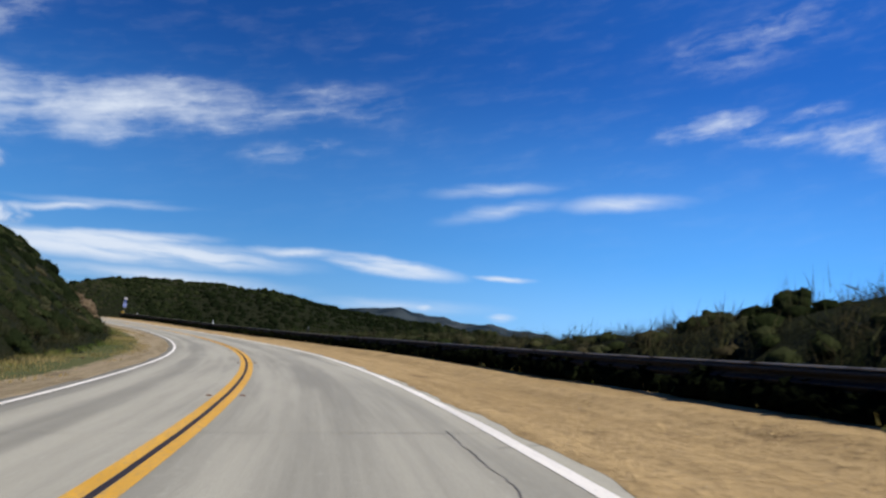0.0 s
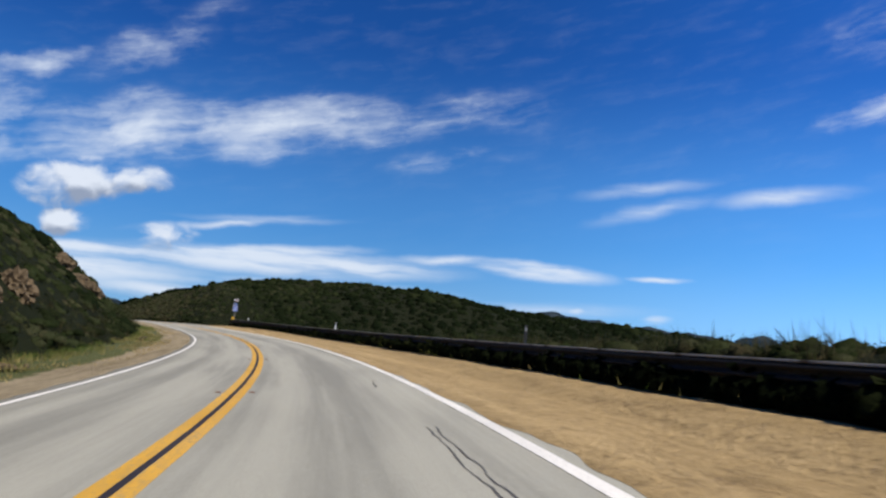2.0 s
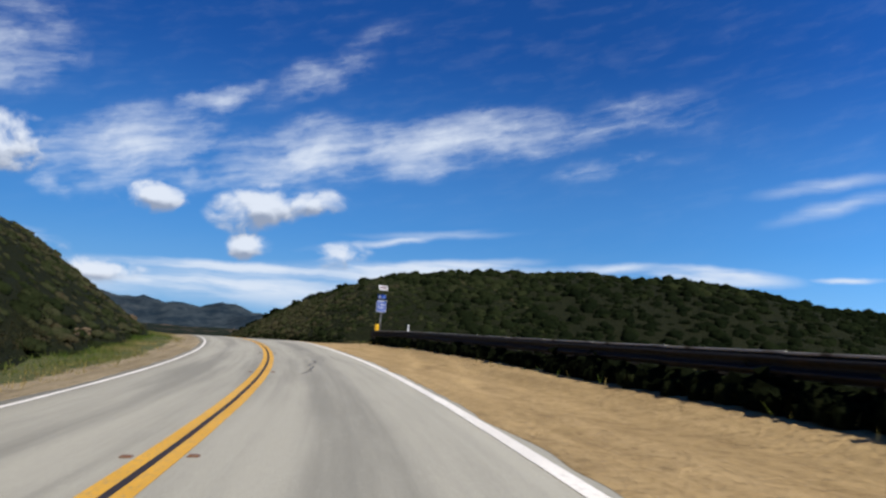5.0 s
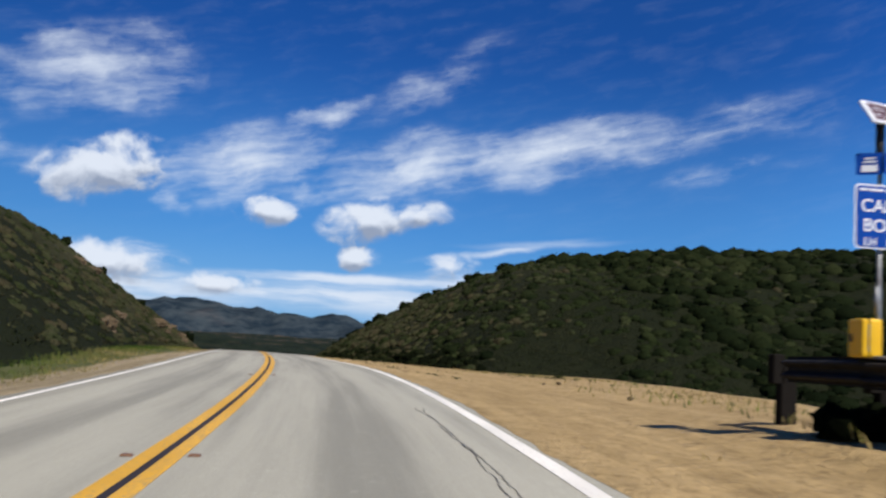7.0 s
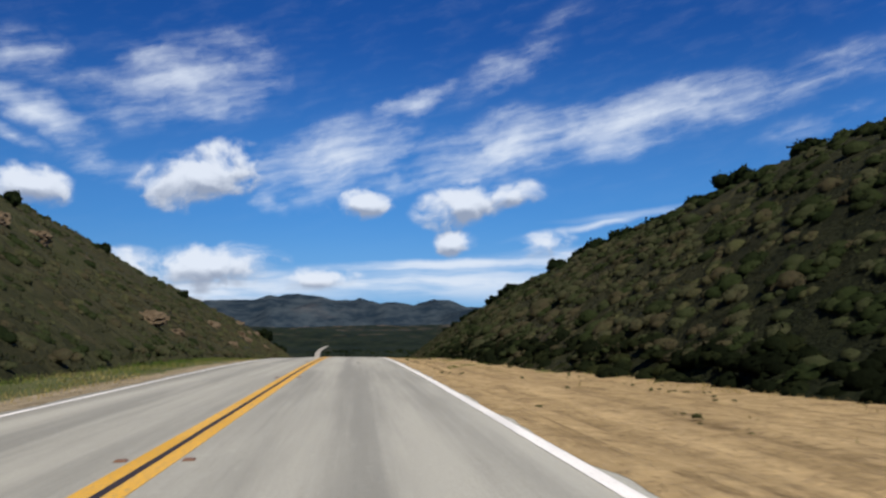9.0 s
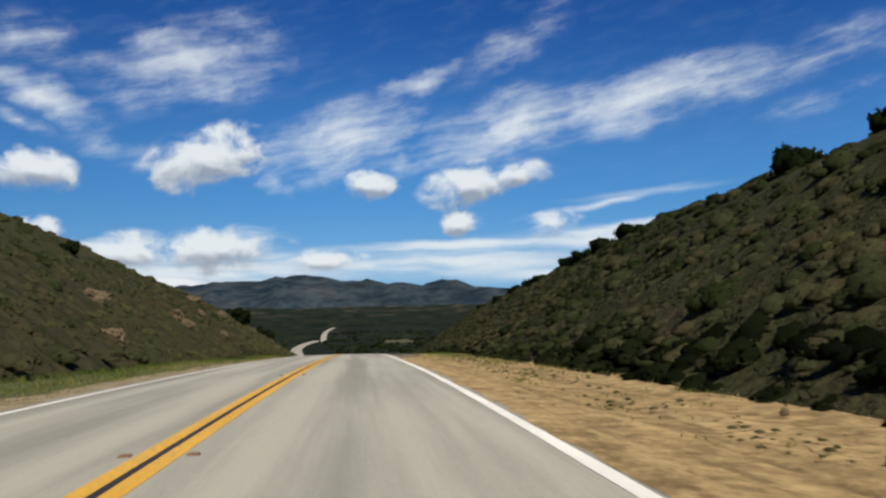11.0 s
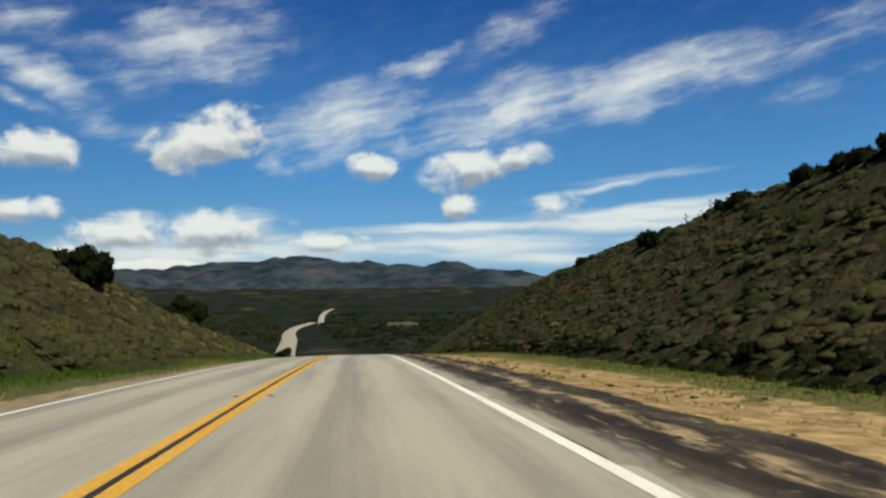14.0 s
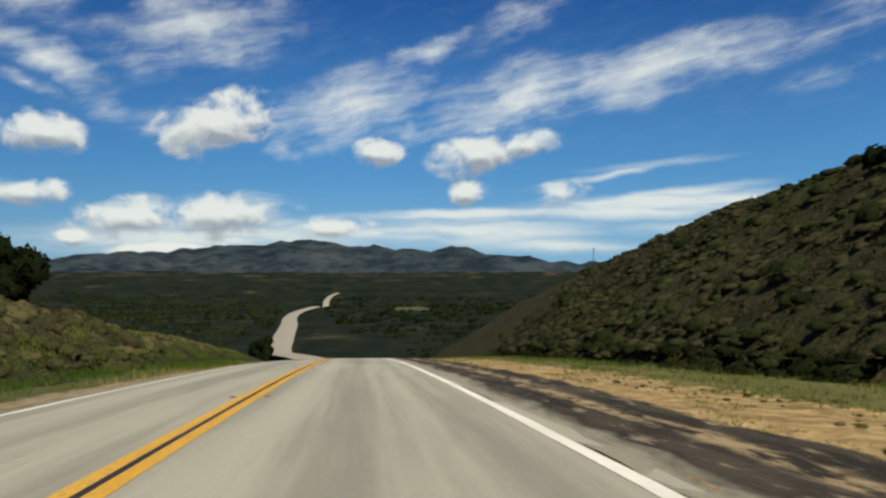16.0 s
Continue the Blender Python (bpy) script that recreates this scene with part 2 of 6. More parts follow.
def strip(name, s, cols, mat, smooth=True):
    """A ribbon along the road; cols: rows of (d, h), each a number or an array along s."""
    v = np.stack([at(s, d, h) for d, h in cols], 1)
    rs = np.repeat(s[:, None], len(cols), 1)
    rd = np.stack([d + 0 * s for d, h in cols], 1)
    return mesh_of(name, v, grid_faces(len(s), len(cols)), mat, smooth, (("rs", rs), ("rd", rd)))


def part(name, bm, mat, parent=None, label="", smooth=False):
    """Links a bmesh as one mesh object under a thing or a part."""
    me = bpy.data.meshes.new(name)
    bm.to_mesh(me)
    bm.free()
    me.materials.append(mat)
    if smooth:
        me.polygons.foreach_set("use_smooth", np.full(len(me.polygons), True))
    ob = new(name, me)
    ob.parent = parent
    return tagged(ob, label)


def box(size, centre=(0, 0, 0), bevel=0.0, m=None, segs=1):
    bm = bmesh.new()
    bmesh.ops.create_cube(bm, size=1, matrix=Matrix.Translation(centre) @ Matrix.Diagonal((*size, 1)))
    if bevel:
        bmesh.ops.bevel(bm, geom=bm.edges[:], offset=bevel, segments=segs, affect="EDGES", profile=0.6)
    if m:
        bm.transform(m)
    return bm


def rod(r, a, b, n=10, r2=None):
    bm = bmesh.new()
    a, b = Vector(a), Vector(b)
    m = Matrix.Translation((a + b) / 2) @ (b - a).to_track_quat("Z", "Y").to_matrix().to_4x4()
    bmesh.ops.create_cone(bm, cap_ends=True, segments=n, radius1=r, radius2=r if r2 is None else r2, depth=(b - a).length, matrix=m)
    return bm


def merge(*bms):
    out = bmesh.new()
    for b in bms:
        me = bpy.data.meshes.new("tmp")
        b.to_mesh(me)
        out.from_mesh(me)
        bpy.data.meshes.remove(me)
        b.free()
    return out


# ---- materials ----
def mat_of(name):
    m = bpy.data.materials.new(name)
    m.use_nodes = True
    n = Net(m.node_tree)
    p = m.node_tree.nodes["Principled BSDF"]
    p.inputs["Specular IOR Level"].default_value = 0.3
    return m, n, p


def bump(n, p, height, strength, dist):
    b = n.put("ShaderNodeBump", {"Height": height, "Strength": strength, "Distance": dist})
    n.t.links.new(b.outputs[0], p.inputs["Normal"])


def simple(name, col, rough=0.6, metal=0.0, vary=0.25, scale=30.0, grime=None, spec=0.3):
    """Paint, metal or plastic with fine mottling."""
    m, n, p = mat_of(name)
    co = n.put("ShaderNodeTexCoord").outputs["Object"]
    f = n.noise(co, scale, 4.0)
    big = n.noise(co, scale * 0.12, 3.0)
    dark = tuple(c * (1 - vary) for c in col)
    c = n.mix(f, dark, tuple(min(1, x * (1 + vary * 0.6)) for x in col))
    if grime:
        c = n.mix(n.ramp(big, 0.5, 0.72), c, grime)
    n.t.links.new(c, p.inputs["Base Color"])
    n.t.links.new(n.ramp(f, 0.3, 0.7, max(0, rough - 0.1), min(1, rough + 0.12)), p.inputs["Roughness"])
    p.inputs["Metallic"].default_value = metal
    p.inputs["Specular IOR Level"].default_value = spec
    bump(n, p, f, 0.15, 0.004)
    return m


def road_coords_of(n):
    rs, rd = n.attr("rs"), n.attr("rd")
    return rs, rd


def asphalt_mat(name, light, dark):
    m, n, p = mat_of(name)
    rs, rd = road_coords_of(n)
    geo = n.put("ShaderNodeNewGeometry").outputs["Position"]
    along = n.xyz(n.math("MULTIPLY", rs, 0.035), n.math("MULTIPLY", rd, 1.9))
    streak = n.noise(along, 1.0, 5.0, 0.6)
    fine_along = n.noise(n.xyz(n.math("MULTIPLY", rs, 0.25), n.math("MULTIPLY", rd, 5.0)), 1.0, 4.0, 0.65)
    blotch = n.noise(n.xyz(n.math("MULTIPLY", rs, 0.07), n.math("MULTIPLY", rd, 0.6)), 1.0, 4.0, 0.55)
    grain = n.noise(geo, 60.0, 3.0, 0.7)
    chips = n.noise(geo, 9.0, 4.0, 0.6)
    # worn wheel paths and the oil-darkened middle of each lane
    lane = n.math("PINGPONG", n.math("ADD", rd, 0.05), 1.62)
    wheel = n.ramp(n.math("ABSOLUTE", n.math("SUBTRACT", lane, 0.85)), 0.55, 0.12)
    oil = n.ramp(n.math("ABSOLUTE", n.math("SUBTRACT", lane, 1.62)), 0.55, 0.0)
    tone = n.math("ADD", n.math("MULTIPLY", streak, 0.50), n.math("ADD", n.math("MULTIPLY", fine_along, 0.15), n.math("MULTIPLY", blotch, 0.40)))
    tone = n.math("ADD", tone, n.math("SUBTRACT", n.math("MULTIPLY", wheel, 0.06), n.math("MULTIPLY", oil, 0.06)))
    c = n.mix(n.ramp(tone, 0.39, 0.66), dark, light)
    c = n.mix(n.math("MULTIPLY", n.ramp(grain, 0.35, 0.75), 0.35), c, tuple(x * 0.55 for x in dark))
    c = n.mix(n.math("MULTIPLY", n.ramp(chips, 0.58, 0.75), 0.25), c, tuple(min(1, x * 1.35) for x in light))
    n.t.links.new(c, p.inputs["Base Color"])
    n.t.links.new(n.ramp(grain, 0.2, 0.8, 0.72, 0.95), p.inputs["Roughness"])
    bump(n, p, grain, 0.5, 0.01)
    return m


def line_paint(name, col, worn, amount):
    m, n, p = mat_of(name)
    rs, rd = road_coords_of(n)
    geo = n.put("ShaderNodeNewGeometry").outputs["Position"]
    f = n.noise(geo, 22.0, 5.0, 0.7)
    g = n.noise(n.xyz(n.math("MULTIPLY", rs, 0.35), n.math("MULTIPLY", rd, 2.0)), 1.0, 4.0)
    c = n.mix(n.ramp(g, 0.3, 0.7), tuple(x * 0.78 for x in col), col)
    c = n.mix(n.math("MULTIPLY", n.ramp(n.math("ADD", f, n.math("MULTIPLY", g, 0.25)), 0.72 - amount, 0.85 - amount), 0.75), c, worn)
    n.t.links.new(c, p.inputs["Base Color"])
    p.inputs["Roughness"].default_value = 0.65
    bump(n, p, f, 0.3, 0.004)
    return m


def dirt_mat(name, light, mid, dark, green, green_amt):
    m, n, p = mat_of(name)
    rs, rd = road_coords_of(n)
    geo = n.put("ShaderNodeNewGeometry").outputs["Position"]
    groove = n.noise(n.xyz(n.math("MULTIPLY", rs, 0.10), n.math("MULTIPLY", rd, 2.4)), 1.0, 6.0, 0.66, 0.8)
    rut = n.noise(n.xyz(n.math("MULTIPLY", rs, 0.09), n.math("MULTIPLY", rd, 1.4)), 1.0, 5.0, 0.6, 0.2)
    blot = n.noise(n.xyz(n.math("MULTIPLY", rs, 0.35), n.math("MULTIPLY", rd, 0.7)), 1.0, 5.0, 0.6)
    clod = n.noise(geo, 7.0, 5.0, 0.65)
    grain = n.noise(geo, 45.0, 3.0, 0.7)
    stone = n.put("ShaderNodeTexVoronoi", {"Vector": geo, "Scale": 14.0, "Randomness": 1.0}, feature="F1").outputs["Distance"]
    c = n.mix(n.ramp(rut, 0.32, 0.66), mid, light)
    c = n.mix(n.math("MULTIPLY", n.ramp(blot, 0.55, 0.74), 0.7), c, dark)
    c = n.mix(n.math("MULTIPLY", n.ramp(clod, 0.52, 0.68), 0.6), c, dark)
    c = n.mix(n.math("MULTIPLY", n.ramp(grain, 0.4, 0.8), 0.25), c, tuple(min(1, x * 1.25) for x in light))
    where = n.math("MULTIPLY", n.ramp(rs, 172, 200, 0.22, 0.50), n.ramp(n.noise(n.xyz(n.math("MULTIPLY", rs, 0.07), n.math("MULTIPLY", rd, 0.6)), 1.0, 3.0), 0.42, 0.58))
    c = n.mix(n.math("MULTIPLY", n.ramp(groove, 0.55, 0.68), where), c, dark)
    c = n.mix(n.math("MULTIPLY", n.ramp(groove, 0.45, 0.34), 0.35), c, tuple(min(1, x * 1.15) for x in light))
    churn = n.noise(n.xyz(n.math("MULTIPLY", rs, 0.5), n.math("MULTIPLY", rd, 2.3)), 1.0, 6.0, 0.70)
    c = n.mix(n.math("MULTIPLY", n.ramp(churn, 0.53, 0.60), n.ramp(rs, 175, 265, 0.15, 0.40)), c, dark)
    c = n.mix(n.math("MULTIPLY", n.ramp(churn, 0.42, 0.34), n.ramp(rs, 175, 265, 0.2, 0.6)), c, tuple(min(1, x * 1.3) for x in light))
    speck = n.noise(n.xyz(n.math("MULTIPLY", rs, 1.6), n.math("MULTIPLY", rd, 3.0)), 1.0, 5.0, 0.7)
    c = n.mix(n.math("MULTIPLY", n.ramp(speck, 0.54, 0.68), n.ramp(rs, 170, 210, 0.35, 0.60)), c, dark)
    c = n.mix(n.math("MULTIPLY", n.ramp(speck, 0.40, 0.30), 0.30), c, tuple(min(1, x * 1.2) for x in light))
    pock = n.noise(geo, 2.3, 6.0, 0.68)
    crumb = n.noise(geo, 0.8, 5.0, 0.65, 0.3)
    gate = n.ramp(rs, 165, 275, 0.25, 1.0)
    c = n.mix(n.math("MULTIPLY", n.ramp(pock, 0.53, 0.58), n.math("MULTIPLY", gate, 0.50)), c, dark)
    c = n.mix(n.math("MULTIPLY", n.ramp(pock, 0.46, 0.39), n.math("MULTIPLY", gate, 0.6)), c, tuple(min(1, x * 1.35) for x in light))
    c = n.mix(n.math("MULTIPLY", n.ramp(crumb, 0.53, 0.64), n.math("MULTIPLY", gate, 0.5)), c, tuple((x + y) / 2 for x, y in zip(dark, mid)))
    c = n.mix(n.math("MULTIPLY", n.attr("rut"), n.ramp(clod, 0.3, 0.6, 0.5, 0.95)), c, tuple(x * 0.8 for x in dark))
    c = n.mix(n.math("MULTIPLY", n.attr("track"), n.ramp(clod, 0.3, 0.6, 0.75, 0.35)), c, tuple(min(1, x * 1.35) for x in light))
    if green_amt:
        gmask = n.ramp(n.math("ADD", n.math("ADD", n.math("MULTIPLY", crumb, 0.45), n.math("MULTIPLY", pock, 0.55)), n.math("MULTIPLY", n.attr("green"), green_amt)), 0.77, 0.88)
        c = n.mix(n.math("MULTIPLY", gmask, n.ramp(grain, 0.25, 0.6, 0.4, 0.95)), c, green)
    n.t.links.new(c, p.inputs["Base Color"])
    p.inputs["Roughness"].default_value = 0.95
    p.inputs["Specular IOR Level"].default_value = 0.1
    h = n.math("ADD", n.math("ADD", n.math("MULTIPLY", clod, 0.6), n.math("MULTIPLY", pock, -1.2)), n.math("ADD", n.math("MULTIPLY", grain, 0.25), n.math("MULTIPLY", n.ramp(stone, 0.0, 0.28, 0.25, 0.0), 0.6)))
    h = n.math("SUBTRACT", h, n.math("MULTIPLY", n.ramp(groove, 0.54, 0.68), n.math("MULTIPLY", where, 0.5)))
    bump(n, p, h, 1.0, 0.10)
    return m


def paving_mat():
    """Old paving breaking up: worn grey edge, dark tarry slabs, gravel in the seams, weeds."""
    m, n, p = mat_of("broken_asphalt")
    rs, rd = road_coords_of(n)
    k = n.attr("green")
    geo = n.put("ShaderNodeNewGeometry").outputs["Position"]
    long = n.noise(n.xyz(n.math("MULTIPLY", rs, 0.30), n.math("MULTIPLY", rd, 1.6)), 1.0, 5.0, 0.6)
    gravel = n.noise(n.xyz(n.math("MULTIPLY", rs, 0.9), n.math("MULTIPLY", rd, 3.2)), 1.0, 6.0, 0.7)
    fine = n.noise(geo, 9.0, 5.0, 0.7)
    tuft = n.noise(geo, 1.7, 5.0, 0.65)
    c = n.mix(n.ramp(long, 0.42, 0.62), (0.030, 0.026, 0.022), (0.072, 0.059, 0.044))
    c = n.mix(n.math("MULTIPLY", n.ramp(fine, 0.5, 0.7), 0.5), c, (0.030, 0.026, 0.021))
    c = n.mix(n.math("MULTIPLY", n.ramp(gravel, 0.56, 0.66), 0.75), c, (0.31, 0.25, 0.17))
    drift = n.noise(n.xyz(n.math("MULTIPLY", rs, 0.22), 0.0), 1.0, 3.0, 0.6)
    seam = n.math("ABSOLUTE", n.math("SUBTRACT", n.math("ADD", k, n.math("MULTIPLY", drift, 0.5)), 0.80))
    c = n.mix(n.math("MULTIPLY", n.ramp(seam, 0.12, 0.02), n.ramp(gravel, 0.42, 0.56)), c, (0.36, 0.265, 0.155))
    c = n.mix(n.math("MULTIPLY", n.ramp(tuft, 0.60, 0.68), n.ramp(k, 0.3, 0.5, 0.0, 0.7)), c, (0.085, 0.095, 0.032))
    dust = n.ramp(n.math("ADD", rs, n.math("MULTIPLY", long, 14.0)), 319, 309, 0, 0.7)
    c = n.mix(n.math("MULTIPLY", dust, n.ramp(gravel, 0.40, 0.62, 0.5, 1.0)), c, (0.23, 0.18, 0.118))
    edge = n.math("ADD", n.math("ADD", k, n.math("MULTIPLY", long, 0.45)), n.math("MULTIPLY", gravel, 0.25))
    c = n.mix(n.ramp(edge, 0.60, 0.44, 0, 0.95), c, (0.30, 0.275, 0.210))
    c = n.mix(n.ramp(n.math("ADD", k, n.math("MULTIPLY", gravel, 0.5)), 1.10, 1.24), c, (0.40, 0.28, 0.135))
    n.t.links.new(c, p.inputs["Base Color"])
    p.inputs["Roughness"].default_value = 0.95
    p.inputs["Specular IOR Level"].default_value = 0.1
    bump(n, p, n.math("ADD", fine, n.math("MULTIPLY", gravel, 1.4)), 1.0, 0.06)
    return m


def soil_mat():
    """Hill soil with low dry growth between the bushes."""
    m, n, p = mat_of("hill_soil")
    geo = n.put("ShaderNodeNewGeometry").outputs["Position"]
    a = n.noise(geo, 0.9, 6.0, 0.65)
    b = n.noise(geo, 0.05, 4.0, 0.55)
    c0 = n.noise(geo, 6.0, 4.0, 0.7)
    rock = n.noise(geo, 0.13, 5.0, 0.6, 0.4)
    far_b = n.noise(geo, 0.011, 5.0, 0.6)
    lump = n.noise(geo, 0.75, 3.0, 0.5, 0.3)
    c = n.mix(n.ramp(a, 0.35, 0.65), (0.032, 0.030, 0.013), (0.058, 0.051, 0.024))
    # shaded gaps and lit tops of low mounds, painted as darker and paler soil
    c = n.mix(n.math("MULTIPLY", n.ramp(lump, 0.50, 0.38), 0.5), c, (0.022, 0.022, 0.010))
    c = n.mix(n.math("MULTIPLY", n.ramp(lump, 0.56, 0.68), 0.6), c, (0.056, 0.052, 0.022))
    c = n.mix(n.math("MULTIPLY", n.ramp(b, 0.45, 0.65), 0.6), c, (0.046, 0.048, 0.019))
    c = n.mix(n.math("MULTIPLY", n.ramp(far_b, 0.60, 0.70), 0.45), c, (0.10, 0.075, 0.045))
    c = n.mix(n.math("MULTIPLY", n.ramp(c0, 0.45, 0.7), 0.4), c, (0.022, 0.024, 0.012))
    c = n.mix(n.math("MULTIPLY", n.ramp(n.math("ADD", rock, n.math("MULTIPLY", c0, 0.12)), 0.70, 0.78), 0.6), c, (0.085, 0.062, 0.036))
    for spot in ((69.0, 361.0, 1.55), (67.9, 350.0, 1.3)):
        gap = n.vec("LENGTH", n.vec("MULTIPLY", n.vec("SUBTRACT", geo, spot), (1.5, 0.75, 1.5)))
        c = n.mix(n.ramp(n.math("ADD", gap, n.math("MULTIPLY", c0, 0.9)), 1.45, 1.15, 0, 0.9), c, (0.15, 0.095, 0.060))
    # darker ground under the dense chaparral of the bend
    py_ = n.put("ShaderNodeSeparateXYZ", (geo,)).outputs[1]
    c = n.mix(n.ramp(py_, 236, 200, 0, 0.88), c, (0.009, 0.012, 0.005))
    # the wooded valley floor
    wood = n.noise(geo, 0.045, 6.0, 0.7)
    w_c = n.mix(n.ramp(wood, 0.38, 0.62), (0.006, 0.010, 0.006), (0.016, 0.021, 0.011))
    w_c = n.mix(n.math("MULTIPLY", n.ramp(far_b, 0.58, 0.68), n.ramp(wood, 0.5, 0.6, 0.1, 0.6)), w_c, (0.13, 0.10, 0.06))
    w_c = n.mix(n.math("MULTIPLY", n.ramp(n.noise(geo, 0.02, 5.0, 0.6), 0.56, 0.62), n.ramp(py_, 1550, 1900, 0.0, 0.7)), w_c, (0.17, 0.12, 0.08))
    glade = n.vec("LENGTH", n.vec("MULTIPLY", n.vec("SUBTRACT", geo, (96, 1010, 0)), (0.055, 0.022, 0)))
    w_c = n.mix(n.ramp(n.math("ADD", glade, n.math("MULTIPLY", wood, 0.8)), 1.5, 1.1, 0, 0.9), w_c, (0.085, 0.085, 0.040))
    c = n.mix(n.ramp(py_, 430, 560), c, w_c)
    n.t.links.new(c, p.inputs["Base Color"])
    p.inputs["Roughness"].default_value = 1.0
    p.inputs["Specular IOR Level"].default_value = 0.05
    bump(n, p, n.math("ADD", n.math("ADD", n.math("MULTIPLY", a, 0.6), n.math("MULTIPLY", c0, 0.3)), lump), 1.0, 0.5)
    return m


def leaf_mat(name, cols, clump=0.35, gain=1.9, through_leaf=0.46):
    """Foliage whose shade runs from bush to bush (tint) and from leaf to leaf."""
    m, n, p = mat_of(name)
    t = n.attr("tint")
    geo = n.put("ShaderNodeNewGeometry")
    f = n.noise(geo.outputs["Position"], 2.2, 3.0)
    r = n.put("ShaderNodeValToRGB", (n.math("ADD", t, n.math("MULTIPLY", n.math("SUBTRACT", f, 0.5), clump)),))
    els = r.color_ramp.elements
    els[0].position, els[1].position = 0.0, 1.0
    els[0].color, els[1].color = (*(x * gain for x in cols[0]), 1), (*(x * gain for x in cols[-1]), 1)
    for i, c in enumerate(cols[1:-1]):
        els.new((i + 1) / (len(cols) - 1)).color = (*(x * gain for x in c), 1)
    fine = n.noise(geo.outputs["Position"], 16.0, 4.0, 0.7)
    c = n.mix(n.ramp(fine, 0.3, 0.7), r.outputs[0], n.mix(1.0, r.outputs[0], (1.3, 1.28, 1.2), "MULTIPLY"))
    # dark specks painted in for the shaded gaps between leaves
    c = n.mix(n.ramp(fine, 0.48, 0.34, 0, 0.5), c, n.mix(1.0, r.outputs[0], (0.5, 0.5, 0.5), "MULTIPLY"))
    # thin leaves pass some light on
    leafy = n.noise(geo.outputs["Position"], 5.0, 4.0, 0.65)
    tilt = n.put("ShaderNodeBump", {"Height": leafy, "Strength": 0.6, "Distance": 0.14}).outputs[0]
    sides = n.put("ShaderNodeMixShader", (through_leaf, n.put("ShaderNodeBsdfDiffuse", {"Color": c, "Normal": tilt}).outputs[0], n.put("ShaderNodeBsdfTranslucent", (c,)).outputs[0]))
    n.t.links.new(sides.outputs[0], m.node_tree.nodes["Material Output"].inputs["Surface"])
    m.node_tree.nodes.remove(p)
    return m


ASPHALT = asphalt_mat("asphalt", (0.385, 0.362, 0.284), (0.235, 0.222, 0.176))
YELLOW = line_paint("yellow_paint", (0.70, 0.37, 0.03), (0.30, 0.22, 0.10), 0.11)
SEAL = line_paint("dark_seal", (0.030, 0.022, 0.018), (0.09, 0.07, 0.05), 0.0)
WHITE = line_paint("white_paint", (0.84, 0.79, 0.69), (0.33, 0.30, 0.26), 0.03)
SCUFF = simple("scuffed_asphalt", (0.17, 0.16, 0.13), 0.85, 0.0, 0.35, 9.0)
TAR = simple("crack_filler", (0.085, 0.077, 0.064), 0.7, 0.0, 0.3, 12.0)
DIRT = dirt_mat("dirt_shoulder", (0.455, 0.318, 0.150), (0.350, 0.240, 0.108), (0.135, 0.087, 0.038), (0.088, 0.104, 0.030), 0.9)
OLD_ASPHALT = paving_mat()
VERGE = dirt_mat("verge", (0.36, 0.285, 0.175), (0.245, 0.190, 0.108), (0.105, 0.078, 0.042), (0.050, 0.070, 0.014), 0.9)
SOIL = soil_mat()
SCRUB = leaf_mat("scrub_leaves", [(0.012, 0.017, 0.007), (0.020, 0.027, 0.010), (0.031, 0.037, 0.016), (0.046, 0.047, 0.024), (0.048, 0.040, 0.023), (0.055, 0.057, 0.025)], 0.5, 1.30)
DRY_SAGE = leaf_mat("dry_sage_leaves", [(0.030, 0.034, 0.013), (0.055, 0.055, 0.022), (0.085, 0.078, 0.036), (0.105, 0.088, 0.045)], 0.4, 1.3)
DARK_LEAF = leaf_mat("oak_leaves", [(0.007, 0.011, 0.005), (0.014, 0.020, 0.008), (0.030, 0.037, 0.015)], 0.35, 1.10)
GRASS = leaf_mat("grass_blades", [(0.035, 0.062, 0.010), (0.065, 0.085, 0.018), (0.15, 0.125, 0.045), (0.24, 0.18, 0.08)], through_leaf=0.5)
BARK = simple("bark", (0.06, 0.045, 0.032), 0.9, 0.0, 0.4, 14.0)
GALV = simple("galvanised_steel", (0.30, 0.30, 0.29), 0.5, 0.6, 0.25, 18.0, (0.10, 0.075, 0.055))
# pale colour stands for sun on the top edge of the rail
LIT_EDGE_STEEL = simple("sunlit_edge_steel", (0.42, 0.40, 0.36), 0.7, 0.1, 0.4, 14.0, (0.10, 0.08, 0.06))
# weathered rail coloured near black, its shaded side put into the base colour
RAIL_STEEL = simple("shade_dark_weathered_steel", (0.022, 0.021, 0.020), 0.8, 0.0, 0.35, 9.0, (0.028, 0.022, 0.018), 0.15)
# post wood coloured near black for the shade under the rail
WOOD = simple("shade_darkened_wood", (0.014, 0.012, 0.010), 0.95, 0.0, 0.4, 20.0, None, 0.05)
# leaf colour darkened to stand in for shade under the rail and hill foot
SHADE_BRUSH = leaf_mat("shade_darkened_brush_leaves", [(0.006, 0.008, 0.004), (0.012, 0.016, 0.007), (0.028, 0.032, 0.012)], 0.35, 1.0)
PALE_ROAD = simple("pale_worn_asphalt", (0.30, 0.27, 0.215), 0.9, 0.0, 0.2, 0.15, None, 0.1)
BLUE = simple("blue_sign_sheeting", (0.005, 0.058, 0.32), 0.7, 0.0, 0.12, 10.0, None, 0.1)
SIGN_WHITE = simple("white_sign_sheeting", (0.80, 0.80, 0.80), 0.45, 0.0, 0.08, 12.0)
BOX_YELLOW = simple("yellow_plastic", (0.78, 0.45, 0.012), 0.45, 0.0, 0.12, 9.0)
